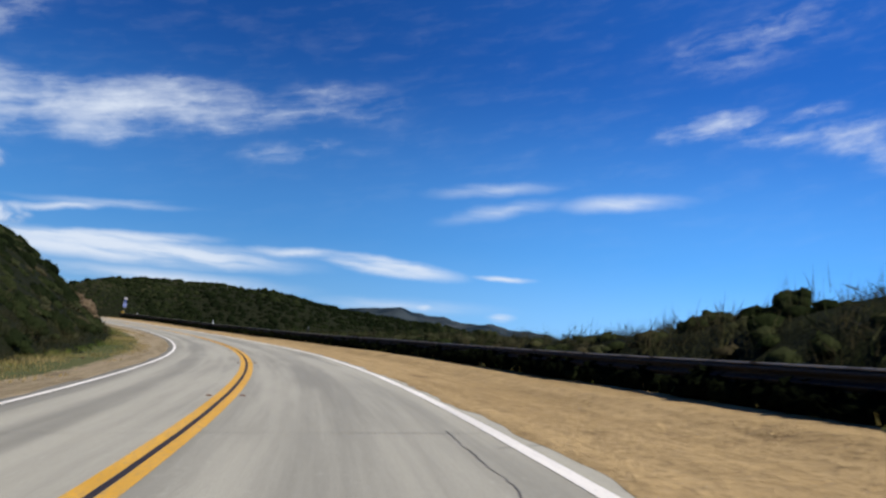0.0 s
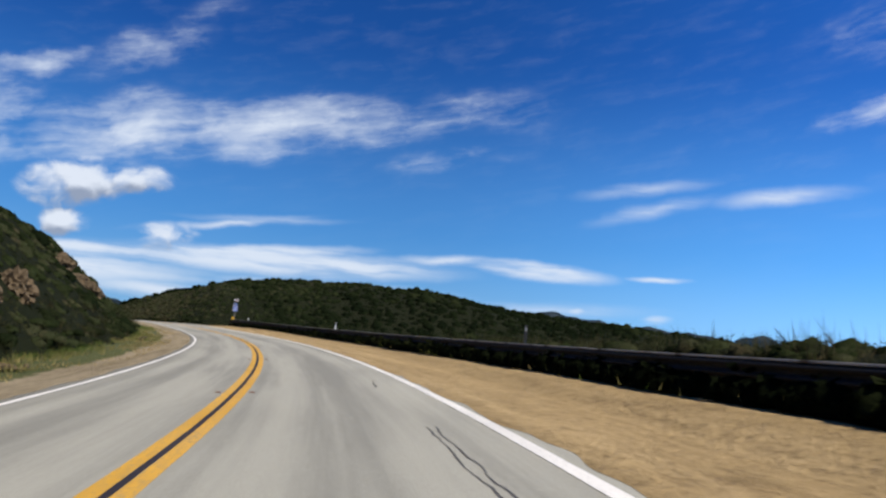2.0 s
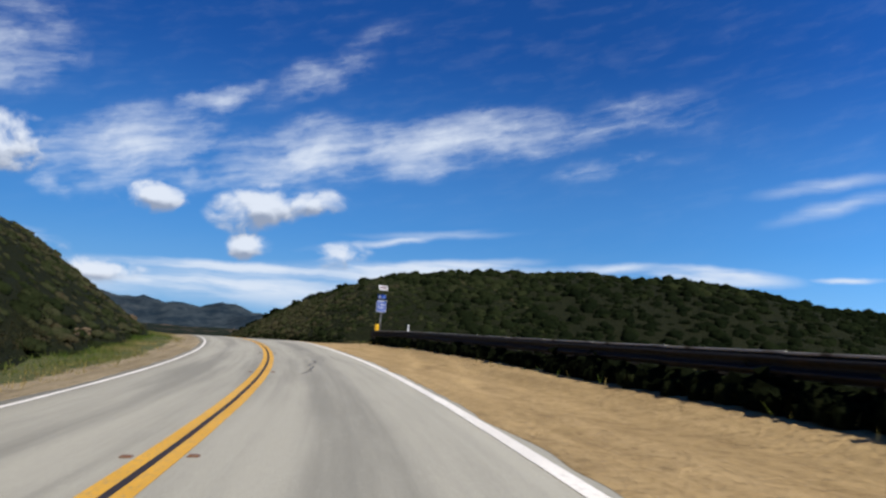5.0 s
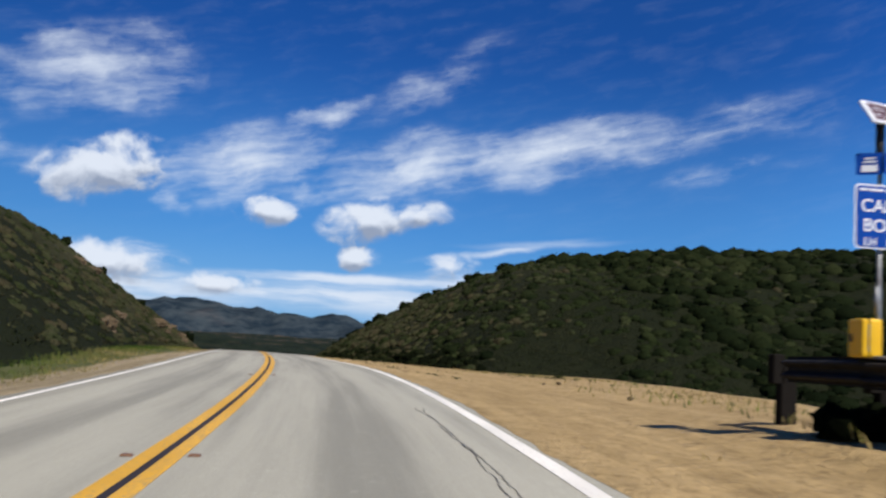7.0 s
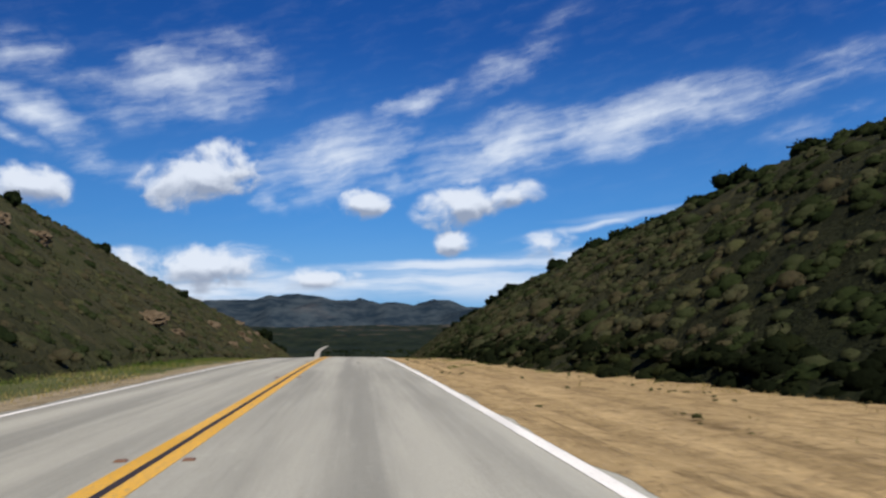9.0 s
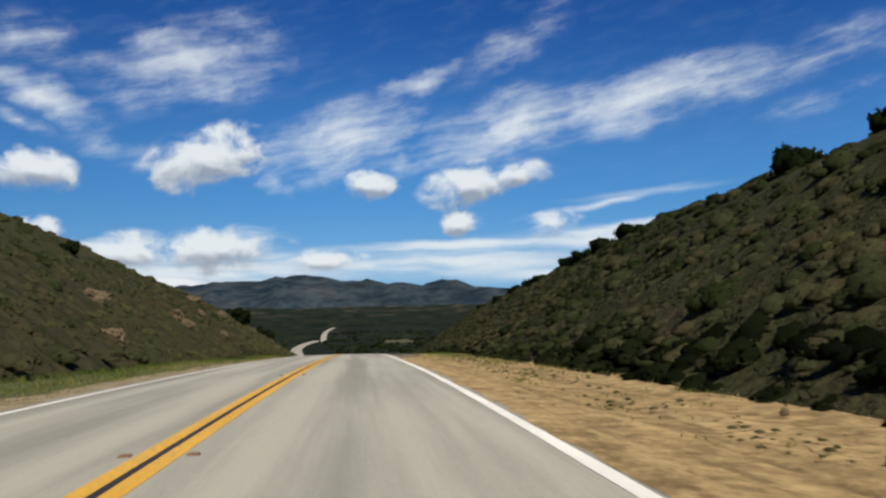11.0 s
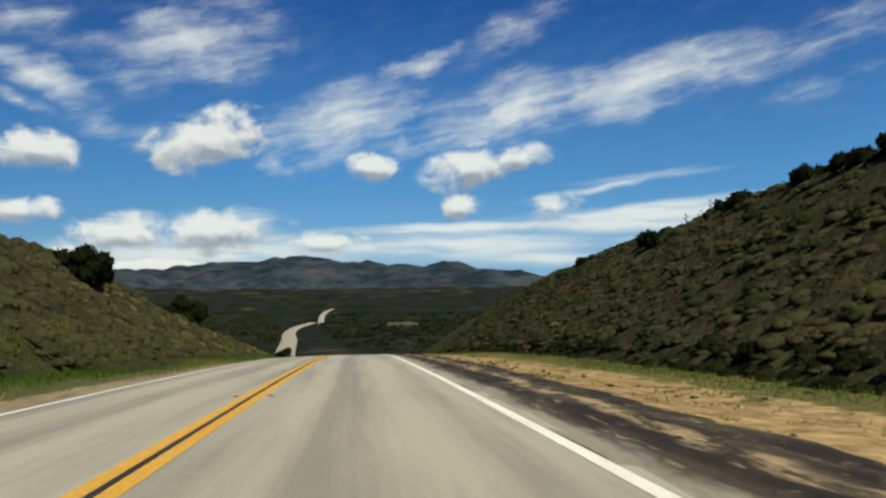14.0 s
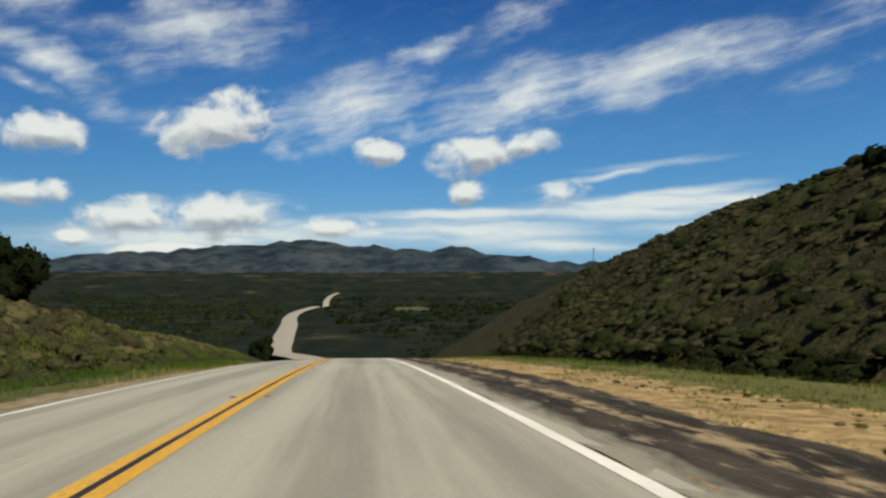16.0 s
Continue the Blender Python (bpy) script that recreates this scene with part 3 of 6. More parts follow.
BLACK = simple("black_plastic", (0.02, 0.02, 0.022), 0.5, 0.0, 0.2, 20.0)
CELL = simple("solar_cells", (0.10, 0.045, 0.05), 0.2, 0.0, 0.3, 40.0)
ROCK = simple("sandstone", (0.125, 0.090, 0.053), 0.95, 0.0, 0.55, 2.2, (0.060, 0.045, 0.028), 0.05)
EARTH = simple("eroded_earth", (0.15, 0.090, 0.055), 0.97, 0.0, 0.4, 4.0, (0.11, 0.07, 0.045), 0.05)
REFLECT = simple("amber_marker", (0.15, 0.075, 0.038), 0.45, 0.0, 0.25, 40.0)

# ---- the lie of the land ----
RIGHT_TOE = [(-60, 8.6), (150, 8.6), (172, 8.8), (192, 11.0), (205, 11.0), (214, 10.0), (224, 8.6), (236, 7.8), (262, 8.2), (290, 9.2), (320, 10.4), (350, 11.2), (380, 11.5), (560, 12)]
LEFT_TOE = [(-60, 6.8), (60, 6.6), (90, 7.0), (150, 7.0), (215, 7.2), (240, 7.4), (300, 8.0), (352, 7.0), (420, 7.5), (560, 9)]
LEFT_RIDGE = [(-60, 4), (0, 4.5), (40, 4.0), (62, 5.6), (72, 7.0), (120, 7.0), (160, 7.5), (195, 8.6), (244, 11.4), (275, 13.0), (306, 10.2), (345, 7.5), (366, 6.3), (385, 2.9), (420, 0.3), (560, 0)]
# crest of the hill beside the road: x, y, height
HILL = [(74, 425, 2.6), (75, 392, 6.7), (74.8, 362, 7.8), (74.8, 342, 8.9), (74.8, 330, 8.9), (79, 300, 10.9), (80, 265, 11.7), (81, 250, 12.1), (82, 240, 12.8), (88, 226, 15.0), (97, 222, 15.9), (117, 211, 15.8), (140, 205, 13.2), (190, 190, 11.2), (260, 172, 6), (330, 165, 2)]
BASIN = [(-1200, -14), (0, -7), (200, -5), (340, -5), (450, -15), (560, -22), (640, -22.6), (712, -21), (798, -19), (930, -19), (1042, -15.6), (1090, -23.5), (1310, -24), (1350, -16.5), (1491, -9.5), (1570, -5), (1740, 11), (2100, 18), (2600, 24), (5000, 30)]

# brushy mound outside the rail: distance along the road, height
MOUND = [(-60, 3.1), (15, 3.0), (21, 2.5), (26, 2.0), (35, 1.8), (46, 1.75), (60, 1.6), (80, 1.25), (105, 0.95), (176, 0.7)]


def ss(a, b, x):
    u = np.clip((x - a) / (b - a), 0, 1)
    return u * u * (3 - 2 * u)


def wave(x, y, f, seed):
    """Smooth rolling noise from a few sines."""
    r = np.random.RandomState(seed)
    z = 0
    for k in range(5):
        a, ph = r.uniform(0, 2 * np.pi, 2)
        q = f * (0.7 + 0.5 * k)
        z = z + np.sin((x * np.cos(a) + y * np.sin(a)) * q + ph) / (1 + 0.6 * k)
    return z / 2


def road_coords(px, py):
    s, d = np.empty(len(px)), np.empty(len(px))
    cs = CEN[::4, :2]
    for a in range(0, len(px), 20000):
        b = slice(a, a + 20000)
        i = ((px[b, None] - cs[None, :, 0])**2 + (py[b, None] - cs[None, :, 1])**2).argmin(1) * 4
        dx, dy = px[b] - CEN[i, 0], py[b] - CEN[i, 1]
        s[b] = S[i] + dx * -np.sin(ha[i]) + dy * np.cos(ha[i])
        d[b] = dx * np.cos(ha[i]) + dy * np.sin(ha[i])
    return s, d


def hill(px, py):
    """Height of the ridge on the right, before the road was cut into it."""
    best = np.full(len(px), -60.0)
    for (x0, y0, h0), (x1, y1, h1) in zip(HILL, HILL[1:]):
        ux, uy = x1 - x0, y1 - y0
        u = np.clip(((px - x0) * ux + (py - y0) * uy) / (ux * ux + uy * uy), 0, 1)
        r = np.hypot(px - x0 - u * ux, py - y0 - u * uy)
        h = h0 + (h1 - h0) * u
        best = np.maximum(best, h - 0.12 * r - 0.0042 * r * r)
    return best


FAR_ROAD = [(48.0, 549.0), (40, 600), (29, 650), (24.8, 712), (20.6, 798), (13.5, 900), (12.0, 950), (14.5, 990), (22, 1042), (24, 1100), (20, 1200), (19, 1291), (27, 1491), (40, 1560)]
VALE = [(0, 20), (1040, 20), (1500, 30), (5000, 60)]


def natural(px, py, s, d):
    base = lerp(BASIN, py)
    off = np.maximum(np.abs(px - lerp(VALE, py)), 400 * ss(1420, 1640, py))
    base = base + wave(px, py, 0.012, 3) * 6 * ss(25, 160, off) * ss(250, 520, py) + wave(px, py, 0.004, 5) * 9 * ss(120, 600, off)
    base = base + ss(40, 300, off) * 6 * ss(480, 700, py)
    left = np.interp(s, S, CEN[:, 2]) + lerp(LEFT_RIDGE, s) - 0.010 * np.maximum(-d - 24, 0)**1.6
    left = np.where((d < 0) & (s < 470), left, -60)
    return np.maximum(np.maximum(base, hill(px, py)), np.where(-d < 260, left, -60))


def ground_height(px, py):
    far, d = road_coords(px, py)
    s = np.clip(far, -60, 560)
    z0 = np.interp(s, S, CEN[:, 2])
    sb, cr = np.sin(np.interp(s, S, ba)), crown(s)
    edge = z0 - np.clip(d, -7, 8) * sb - np.minimum(np.abs(d), 7) * cr
    nat = natural(px, py, s, d) + 0.35 * wave(px, py, 0.25, 11)
    # brushy mound outside the rail at the start
    mound = z0 + lerp(MOUND, s) - 2.2 * ss(9.6, 8.4, d) - 0.3 * np.maximum(d - 12, 0)
    nat = np.where((d > 8.2) & (d < 26) & (s < 176), np.maximum(nat, mound - 2 * ss(160, 176, s)), nat)
    e = np.where(d > 0, d - lerp(RIGHT_TOE, s), -d - lerp(LEFT_TOE, s))
    cut = edge + np.where((d > 0) & (s < 172), 1.1, 0.74 + 0.14 * ((d < 0) & (s < 140))) * np.maximum(e, 0) + 0.22 * wave(px, py, 0.5, 8) * ss(1, 5, e)
    fill = edge - 0.52 * np.maximum(e + 0.8, 0)
    z = np.clip(nat, fill, cut)
    # soft brow where the cut meets the hill
    t = np.clip(0.5 + (nat - cut) / 6, 0, 1)
    z = np.where(nat > fill, np.minimum(z, nat * (1 - t) + cut * t - 1.5 * t * (1 - t)), z)
    z = np.maximum(z, fill)
    z = z + (nat - z) * ss(565, 700, far)
    near = (e < 0.4) & (s > -59) & (s < 550)
    return z - np.where(near, 0.35, 0), s, d


gx = np.concatenate([-80 - np.geomspace(2, 4700, 50)[::-1], np.arange(-80, 0, 4.0), np.arange(0, 140, 1.6), np.arange(140, 260, 3), 260 + np.geomspace(3, 4500, 45)])
gy = np.concatenate([-60 - np.geomspace(2, 1200, 25)[::-1], np.arange(-60, 440, 1.9), np.arange(440, 1000, 6), np.arange(1000, 1500, 15), 1500 + np.geomspace(15, 3400, 40)])
GX, GY = np.meshgrid(gx, gy)
px, py = GX.ravel(), GY.ravel()
zz, gs, gd = ground_height(px, py)
# the valley road lies on a level bench
for (x0, y0), (x1, y1) in zip(FAR_ROAD[1:], FAR_ROAD[2:]):
    u = np.clip(((px - x0) * (x1 - x0) + (py - y0) * (y1 - y0)) / ((x1 - x0)**2 + (y1 - y0)**2), 0, 1)
    r = np.hypot(px - x0 - u * (x1 - x0), py - y0 - u * (y1 - y0))
    zz = np.where((r < 140) & (py < 1480), np.minimum(zz, lerp(BASIN, py) - 0.8 + 0.22 * np.maximum(r - 9, 0)), zz)
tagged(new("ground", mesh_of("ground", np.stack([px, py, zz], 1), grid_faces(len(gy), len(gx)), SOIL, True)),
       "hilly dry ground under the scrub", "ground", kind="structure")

# mountains round the valley: azimuth and height as a share of the distance
RANGE = [(-75, 1.0), (-30, 1.25), (-17.9, 1.41), (-15.8, 1.84), (-13.2, 1.97), (-10.9, 2.06), (-8.3, 2.44), (-6.9, 2.38), (-4.8, 2.64), (-2.7, 2.84), (-0.6, 2.38), (1.0, 2.5), (2.9, 1.97), (4.4, 1.9), (6.5, 2.15), (8.7, 1.79), (11.5, 1.42), (13.3, 1.3), (20, 1.2), (28, 1.7), (34.6, 2.92), (36.7, 3.38), (38.5, 3.52), (40.3, 3.32), (42.9, 3.0), (45, 2.98), (48.2, 2.75), (56, 1.9), (95, 1.2)]
ma = np.arange(-75, 95.1, 0.3)
mr = np.concatenate([np.linspace(2100, 3700, 22), np.linspace(3760, 4500, 12)])
MA, MR = np.meshgrid(np.radians(ma), mr, indexing="ij")
top = 3700 * np.tan(np.radians(lerp(RANGE, ma)))[:, None] + 6 * wave(ma * 3, 0 * ma, 1.0, 24)[:, None] + 3 * wave(ma * 9, 0 * ma, 1.0, 25)[:, None]
rise = np.clip((MR - 2100) / 1600, 0, 1)
mx, my = 52 + MR * np.sin(MA), 250 + MR * np.cos(MA)
spur = wave(mx, my, 0.0055, 21) * 0.55 + wave(mx, my, 0.016, 22) * 0.32 + wave(mx, my, 0.04, 23) * 0.14
mz = -25 + (top + 25) * (rise**1.5) + spur * 170 * np.sin(np.pi * rise)**1.1 * rise - np.maximum(MR - 3700, 0) * 0.35


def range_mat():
    m, n, p = mat_of("haze_tinted_chaparral")
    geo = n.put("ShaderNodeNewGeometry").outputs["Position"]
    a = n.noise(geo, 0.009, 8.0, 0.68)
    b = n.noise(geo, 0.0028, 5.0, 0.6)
    # bluish base colours stand in for the haze of distance
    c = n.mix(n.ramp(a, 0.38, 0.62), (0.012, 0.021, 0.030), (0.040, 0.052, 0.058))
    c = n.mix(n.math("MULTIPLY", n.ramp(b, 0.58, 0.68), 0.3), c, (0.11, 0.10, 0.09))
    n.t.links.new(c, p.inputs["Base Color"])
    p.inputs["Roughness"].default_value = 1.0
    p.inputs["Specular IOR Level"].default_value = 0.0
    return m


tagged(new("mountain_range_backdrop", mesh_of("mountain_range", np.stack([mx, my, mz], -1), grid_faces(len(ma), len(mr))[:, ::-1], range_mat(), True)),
       "far mountains covered in chaparral, haze tinted into their colour", "mountains", kind="structure")

# ---- road ----
sr = np.arange(-45, 540.1, 0.75)
wr, wl = lerp(RIGHT_LINE, sr), lerp(LEFT_LINE, sr)
rag = lambda k, a: a * wave(sr, 0 * sr, 1.3, k) + 0.6 * a * wave(sr, 0 * sr, 4.0, k + 1)
er, elf = wr + np.interp(sr, [60, 130, 300], [0.40, 0.26, 0.24]) + rag(31, 0.06), wl + 0.26 + rag(34, 0.07)
cols = [(-elf - 0.05, -0.10), (-elf, 0.0)] + [(-wl * k, 0.0) for k in (0.8, 0.5, 0.2)] + [(0 * sr, 0.0)] + [(wr * k, 0.0) for k in (0.2, 0.5, 0.8)] + [(er, 0.0), (er + 0.05, -0.10)]
tagged(new("road", strip("road", sr, cols, ASPHALT)), "worn grey asphalt two-lane road", "road", kind="structure")
ln = np.arange(-45, 530, 0.5)
lr_, ll_ = lerp(RIGHT_LINE, ln), lerp(LEFT_LINE, ln)
jit = lambda k, a: a * wave(ln, 0 * ln, 1.9, k)
for nm, lab, d, wd, mt in (("yellow_line", "worn yellow centre stripe on asphalt", -0.110 + 0 * ln, 0.145, YELLOW),
                           ("yellow_line", "worn yellow centre stripe on asphalt", 0.110 + 0 * ln, 0.145, YELLOW),
                           ("centre_strip", "dark strip between the yellow stripes", 0 * ln, 0.070, SEAL),
                           ("edge_line", "white edge line beside the dirt shoulder", lr_, 0.15, WHITE),
                           ("edge_line", "white edge line beside the grass verge", -ll_, 0.115, WHITE)):
    a, b = d - wd / 2 + jit(41, 0.006) * (1 if mt != YELLOW else 0.5), d + wd / 2 + jit(43, 0.006) * (1 if mt != YELLOW else 0.5)
    tagged(new(nm, strip(nm, ln, [(a, 0.004), (b, 0.004)], mt)), lab, "road marking", kind="structure")

# ---- dirt shoulder on the right, grass verge on the left ----
sd_ = np.arange(-45, 535, 0.75)
u = np.linspace(0, 1, 60)
ed, toe = lerp(RIGHT_LINE, sd_) + 0.11, lerp(RIGHT_TOE, sd_) + 1.2
DD = ed[:, None] + (toe - ed)[:, None] * u[None]
SS = np.repeat(sd_[:, None], len(u), 1)
berm = ss(170, 160, SS)
HH = -0.035 - 0.03 * ss(0, 0.3, u)[None] + 0.02 * wave(SS * 0.25, DD * 3.2, 1.0, 51) + 0.018 * wave(SS * 1.3, DD * 2.2, 1.6, 52)
HH = HH + 0.018 * wave(SS * 0.16, DD * 3.0 + 0.4 * wave(SS, 0 * SS, 0.3, 57), 1.0, 53) * ss(0.1, 0.3, u)[None] * ss(0.95, 0.8, u)[None]
HH = HH + berm * (0.24 * ss(5.4, 6.9, DD) - 0.75 * ss(7.7, 9.7, DD)) + (1 - berm) * 0.10 * ss(0.55, 0.9, u)[None]
HH = HH - 0.13 * ss(4.4, 7.2, DD) * ss(145, 105, SS)
HH = np.where(u[None] > 0.97, HH - 0.5, HH)
HH = np.where(u[None] < 0.01, -0.02, HH)
gr = ss(262, 300, SS) * (0.35 + 0.65 * ss(0.35, 0.75, u)[None]) * 0.50 + 0.16 * ss(0.78, 0.95, u)[None]
gr = gr + 0.55 * ss(312, 345, SS) * ss(0.56, 0.82, u)[None]
# wheel ruts in the churned dirt
RUT = 0 * SS
for k, (a, b, off, w_) in enumerate(((186, 262, 2.05, 0.20), (192, 300, 2.75, 0.22), (232, 318, 3.45, 0.18), (262, 330, 1.6, 0.17), (60, 110, 2.4, 0.14), (98, 150, 1.9, 0.13))):
    line = lerp(RIGHT_LINE, SS) + off + 0.22 * wave(SS, 0 * SS, 0.11, 81 + k) + 0.03 * wave(SS, 0 * SS, 1.2, 91 + k)
    RUT = np.maximum(RUT, np.exp(-((DD - line) / w_)**2) * ss(a, a + 8, SS) * ss(b, b - 8, SS) * np.clip(0.75 + 0.8 * wave(SS, 0 * SS, 0.33, 85 + k), 0, 1) * (1.0 if a > 170 else 0.35))
RUT = 0.45 * RUT
for k, (s0, d0, s1, d1, w_) in enumerate(((203, 5.05, 218, 4.05, 0.10), (206, 5.5, 220, 4.6, 0.07), (222, 4.55, 236, 4.5, 0.08), (223, 5.0, 234, 4.98, 0.07), (283, 5.7, 298, 5.78, 0.09),
                                            (291, 7.2, 305, 6.4, 0.09), (283, 4.0, 294, 3.95, 0.08), (184, 4.5, 192, 5.6, 0.08), (244, 5.2, 262, 4.8, 0.08), (262, 4.6, 280, 5.0, 0.09))):
    line = d0 + (d1 - d0) * (SS - s0) / (s1 - s0) + 0.05 * wave(SS, 0 * SS, 0.7, 120 + k)
    RUT = np.maximum(RUT, np.exp(-((DD - line) / w_)**2) * ss(s0 - 1.5, s0 + 1.5, SS) * ss(s1 + 1.5, s1 - 1.5, SS) * np.clip(0.7 + 0.7 * wave(SS, 0 * SS, 0.9, 140 + k), 0, 1))
HH = HH - 0.08 * RUT
# pale tyre tracks swinging off the road
TRACK = 0 * SS
for k, rows in enumerate(([(120, 3.6), (127.3, 4.25), (130.1, 4.61), (135.7, 5.55), (140.4, 6.07), (147, 6.4)], [(128, 2.9), (134.5, 3.8), (140.3, 4.94), (146.5, 5.81), (152, 6.2)],
                         [(60, 5.6), (75, 5.0), (90, 4.9), (104, 5.5)], [(182, 4.2), (196, 5.0), (215, 5.3), (240, 4.7)])):
    line = lerp(rows, SS) + 0.06 * wave(SS, 0 * SS, 0.5, 160 + k)
    TRACK = np.maximum(TRACK, np.exp(-((DD - line) / 0.19)**2) * ss(rows[0][0], rows[1][0], SS) * ss(rows[-1][0], rows[-2][0], SS) * np.clip(0.8 + 0.5 * wave(SS, 0 * SS, 0.6, 170 + k), 0, 1))
HH = HH - 0.02 * TRACK
me = mesh_of("shoulder_right", at(SS, DD, HH), grid_faces(len(sd_), len(u)), DIRT, True, (("rs", SS), ("rd", DD), ("green", gr), ("rut", RUT), ("track", TRACK)))
tagged(new("shoulder_right", me), "tan dirt shoulder with wheel ruts and weeds", "shoulder", kind="structure")

# dirt drifted over the edge of the asphalt
de = np.arange(-45, 292, 0.25)
fringe = lerp(RIGHT_LINE, de) + 0.17 + 0.10 * np.clip(wave(de, 0 * de, 0.5, 401) + 0.7 * wave(de, 0 * de, 2.3, 402), -0.8, 1.2)
fringe = np.minimum(fringe, np.interp(de, sr, er) - 0.05)
tagged(new("dirt_drift", strip("dirt_drift", de, [(fringe, 0.003), (fringe + 0.10, 0.010), (lerp(RIGHT_LINE, de) + 0.62, 0.006), (lerp(RIGHT_LINE, de) + 0.80, -0.09)], DIRT)), "tan dirt drifted over the asphalt edge", "dirt", kind="structure")

u2 = np.linspace(0, 1, 16)
ed, toe = lerp(LEFT_LINE, sd_) + 0.12, lerp(LEFT_TOE, sd_) + 1.3
DL = ed[:, None] + (toe - ed)[:, None] * u2[None]
SL = np.repeat(sd_[:, None], len(u2), 1)
HL = -0.03 - 0.10 * ss(0.05, 0.35, u2)[None] + 0.16 * ss(0.5, 0.95, u2)[None] + 0.03 * wave(SL, DL * 2, 1.2, 61)
HL = np.where(u2[None] > 0.97, HL - 0.5, HL)
HL = np.where(u2[None] < 0.01, -0.02, HL)
gl = 0.75 * ss(0.22, 0.55, u2)[None] + 0 * SL
me = mesh_of("shoulder_left", at(SL, -DL, HL), grid_faces(len(sd_), len(u2))[:, ::-1], VERGE, True, (("rs", SL), ("rd", DL), ("green", gl)))
tagged(new("shoulder_left", me), "dirt and grass verge below the cut slope", "verge", kind="structure")

# broken old paving along the right shoulder further on
so = np.arange(290, 520, 0.6)
inner, outer = lerp(RIGHT_LINE, so) + 0.10 + 0 * so, lerp(RIGHT_LINE, so) + 0.6 + 2.1 * ss(291, 306, so) + 0.26 * wave(so, 0 * so, 0.6, 71) + 0.16 * wave(so, 0 * so, 3.1, 72)
k7 = np.linspace(0, 1, 9)
SO = np.repeat(so[:, None], 9, 1)
DO = inner[:, None] + (outer - inner)[:, None] * k7
HO = -0.06 + 0.055 * ss(290, 298, SO) - 0.012 * ss(0.3, 1, k7) + 0.022 * wave(SO * 1.2, DO * 3, 1.4, 73) - 0.07 * (k7 > 0.99)
me = mesh_of("broken_paving", at(SO, DO, HO), grid_faces(len(so), 9), OLD_ASPHALT, True, (("rs", SO), ("rd", DO), ("green", k7 + 0 * SO)))
tagged(new("broken_paving", me), "dark crumbling strip of old paving", "paving", kind="structure")

# ---- the road across the valley ----
fy = np.arange(549, 1500, 6.0)
fx = glide([(b, a) for a, b in FAR_ROAD], fy)
fz = lerp(BASIN, fy) + 0.3
fz[:18] = np.interp(fy[:18], [549, 657], [float(CEN[-1, 2]), fz[18]])
tx, ty = np.gradient(fx), np.gradient(fy)
nn = np.hypot(tx, ty)
half = np.interp(fy, [549, 640, 740, 860, 1100, 1300, 1500], [4.6, 4.6, 4.4, 4.2, 3.6, 3.4, 3.0])
off = np.array([-1.0, -0.55, 0.55, 1.0])
fv = np.stack([np.stack([fx + ty / nn * half * o, fy - tx / nn * half * o, fz + (0.15 if abs(o) < 0.9 else -0.2)], 1) for o in off], 1)
me = mesh_of("valley_road", fv, grid_faces(len(fy), 4), PALE_ROAD, True, (("rs", np.repeat(fy[:, None], 4, 1)), ("rd", np.repeat(off[None] * 5, len(fy), 0)), ("green", np.zeros((len(fy), 4)))))
tagged(new("valley_road", me), "pale road climbing out of the valley", "road", kind="structure")


# ---- cracks in the road ----
def crack(rows, wd, seed, label, rough=0.006, mat=None):
    """A ragged filled crack through rows of (s, d)."""
    r = np.random.RandomState(seed)
    pts = []
    for (s0, d0), (s1, d1) in zip(rows, rows[1:]):
        n = max(3, int(np.hypot(s1 - s0, d1 - d0) / 0.14))
        for k in range(n):
            pts.append((s0 + (s1 - s0) * k / n, d0 + (d1 - d0) * k / n))
    p = np.array(pts)
    t = np.gradient(p, axis=0)
    t /= np.linalg.norm(t, axis=1)[:, None] + 1e-9
    nrm = np.stack([-t[:, 1], t[:, 0]], 1)
    wob = np.cumsum(r.normal(0, rough, len(p)))
    wob -= np.linspace(wob[0], wob[-1], len(p))
    p = p + nrm * wob[:, None]
    half_w = wd * (0.35 + 0.65 * np.abs(np.sin(np.cumsum(r.uniform(0, 0.5, len(p)))))) / 2
    a, b = p - nrm * half_w[:, None], p + nrm * half_w[:, None]
    v = np.stack([at(a[:, 0], a[:, 1], 0.0035), at(b[:, 0], b[:, 1], 0.0035)], 1)
    f = grid_faces(len(p), 2)
    tagged(new("road_crack", mesh_of("road_crack", v, f, mat or TAR)), label, "crack", kind="structure")


rc = np.random.RandomState(7)
for s0 in (9.6, 39.5, 63, 80, 104, 134.3, 152.5, 232):
    crack([(s0, -2.6 + rc.uniform(-.3, .3)), (s0 + rc.uniform(-.2, .2), 0.2), (s0 + rc.uniform(-.3, .3), 3.5)] if s0 not in (134.3,) else [(134.6, 2.1), (134.2, 3.0), (134.0, 4.3)], 0.016, int(s0), "thin tar-filled crack across the road")
for rows in ([(5.0, 2.74), (7.0, 2.74), (8.4, 2.77), (10.0, 2.80)], [(183.0, 2.62), (185.6, 2.59), (190, 2.62)], [(229.5, 2.46), (232, 2.50), (234.5, 2.43)]):
    crack(rows, 0.014, int(rows[0][0]) + 3, "long dark crack along the wheel path", 0.012)
crack([(8.3, 3.05), (8.5, 3.45), (8.7, 3.75)], 0.03, 140, "short dark crack across the edge line", 0.01)
for rows in ([(188, 1.8), (193, 1.62), (198, 1.47)], [(233.0, 1.9), (236.5, 1.79)]):
    crack(rows, 0.10, int(rows[0][0]), "dark worn streak in the wheel path", 0.02, SCUFF)
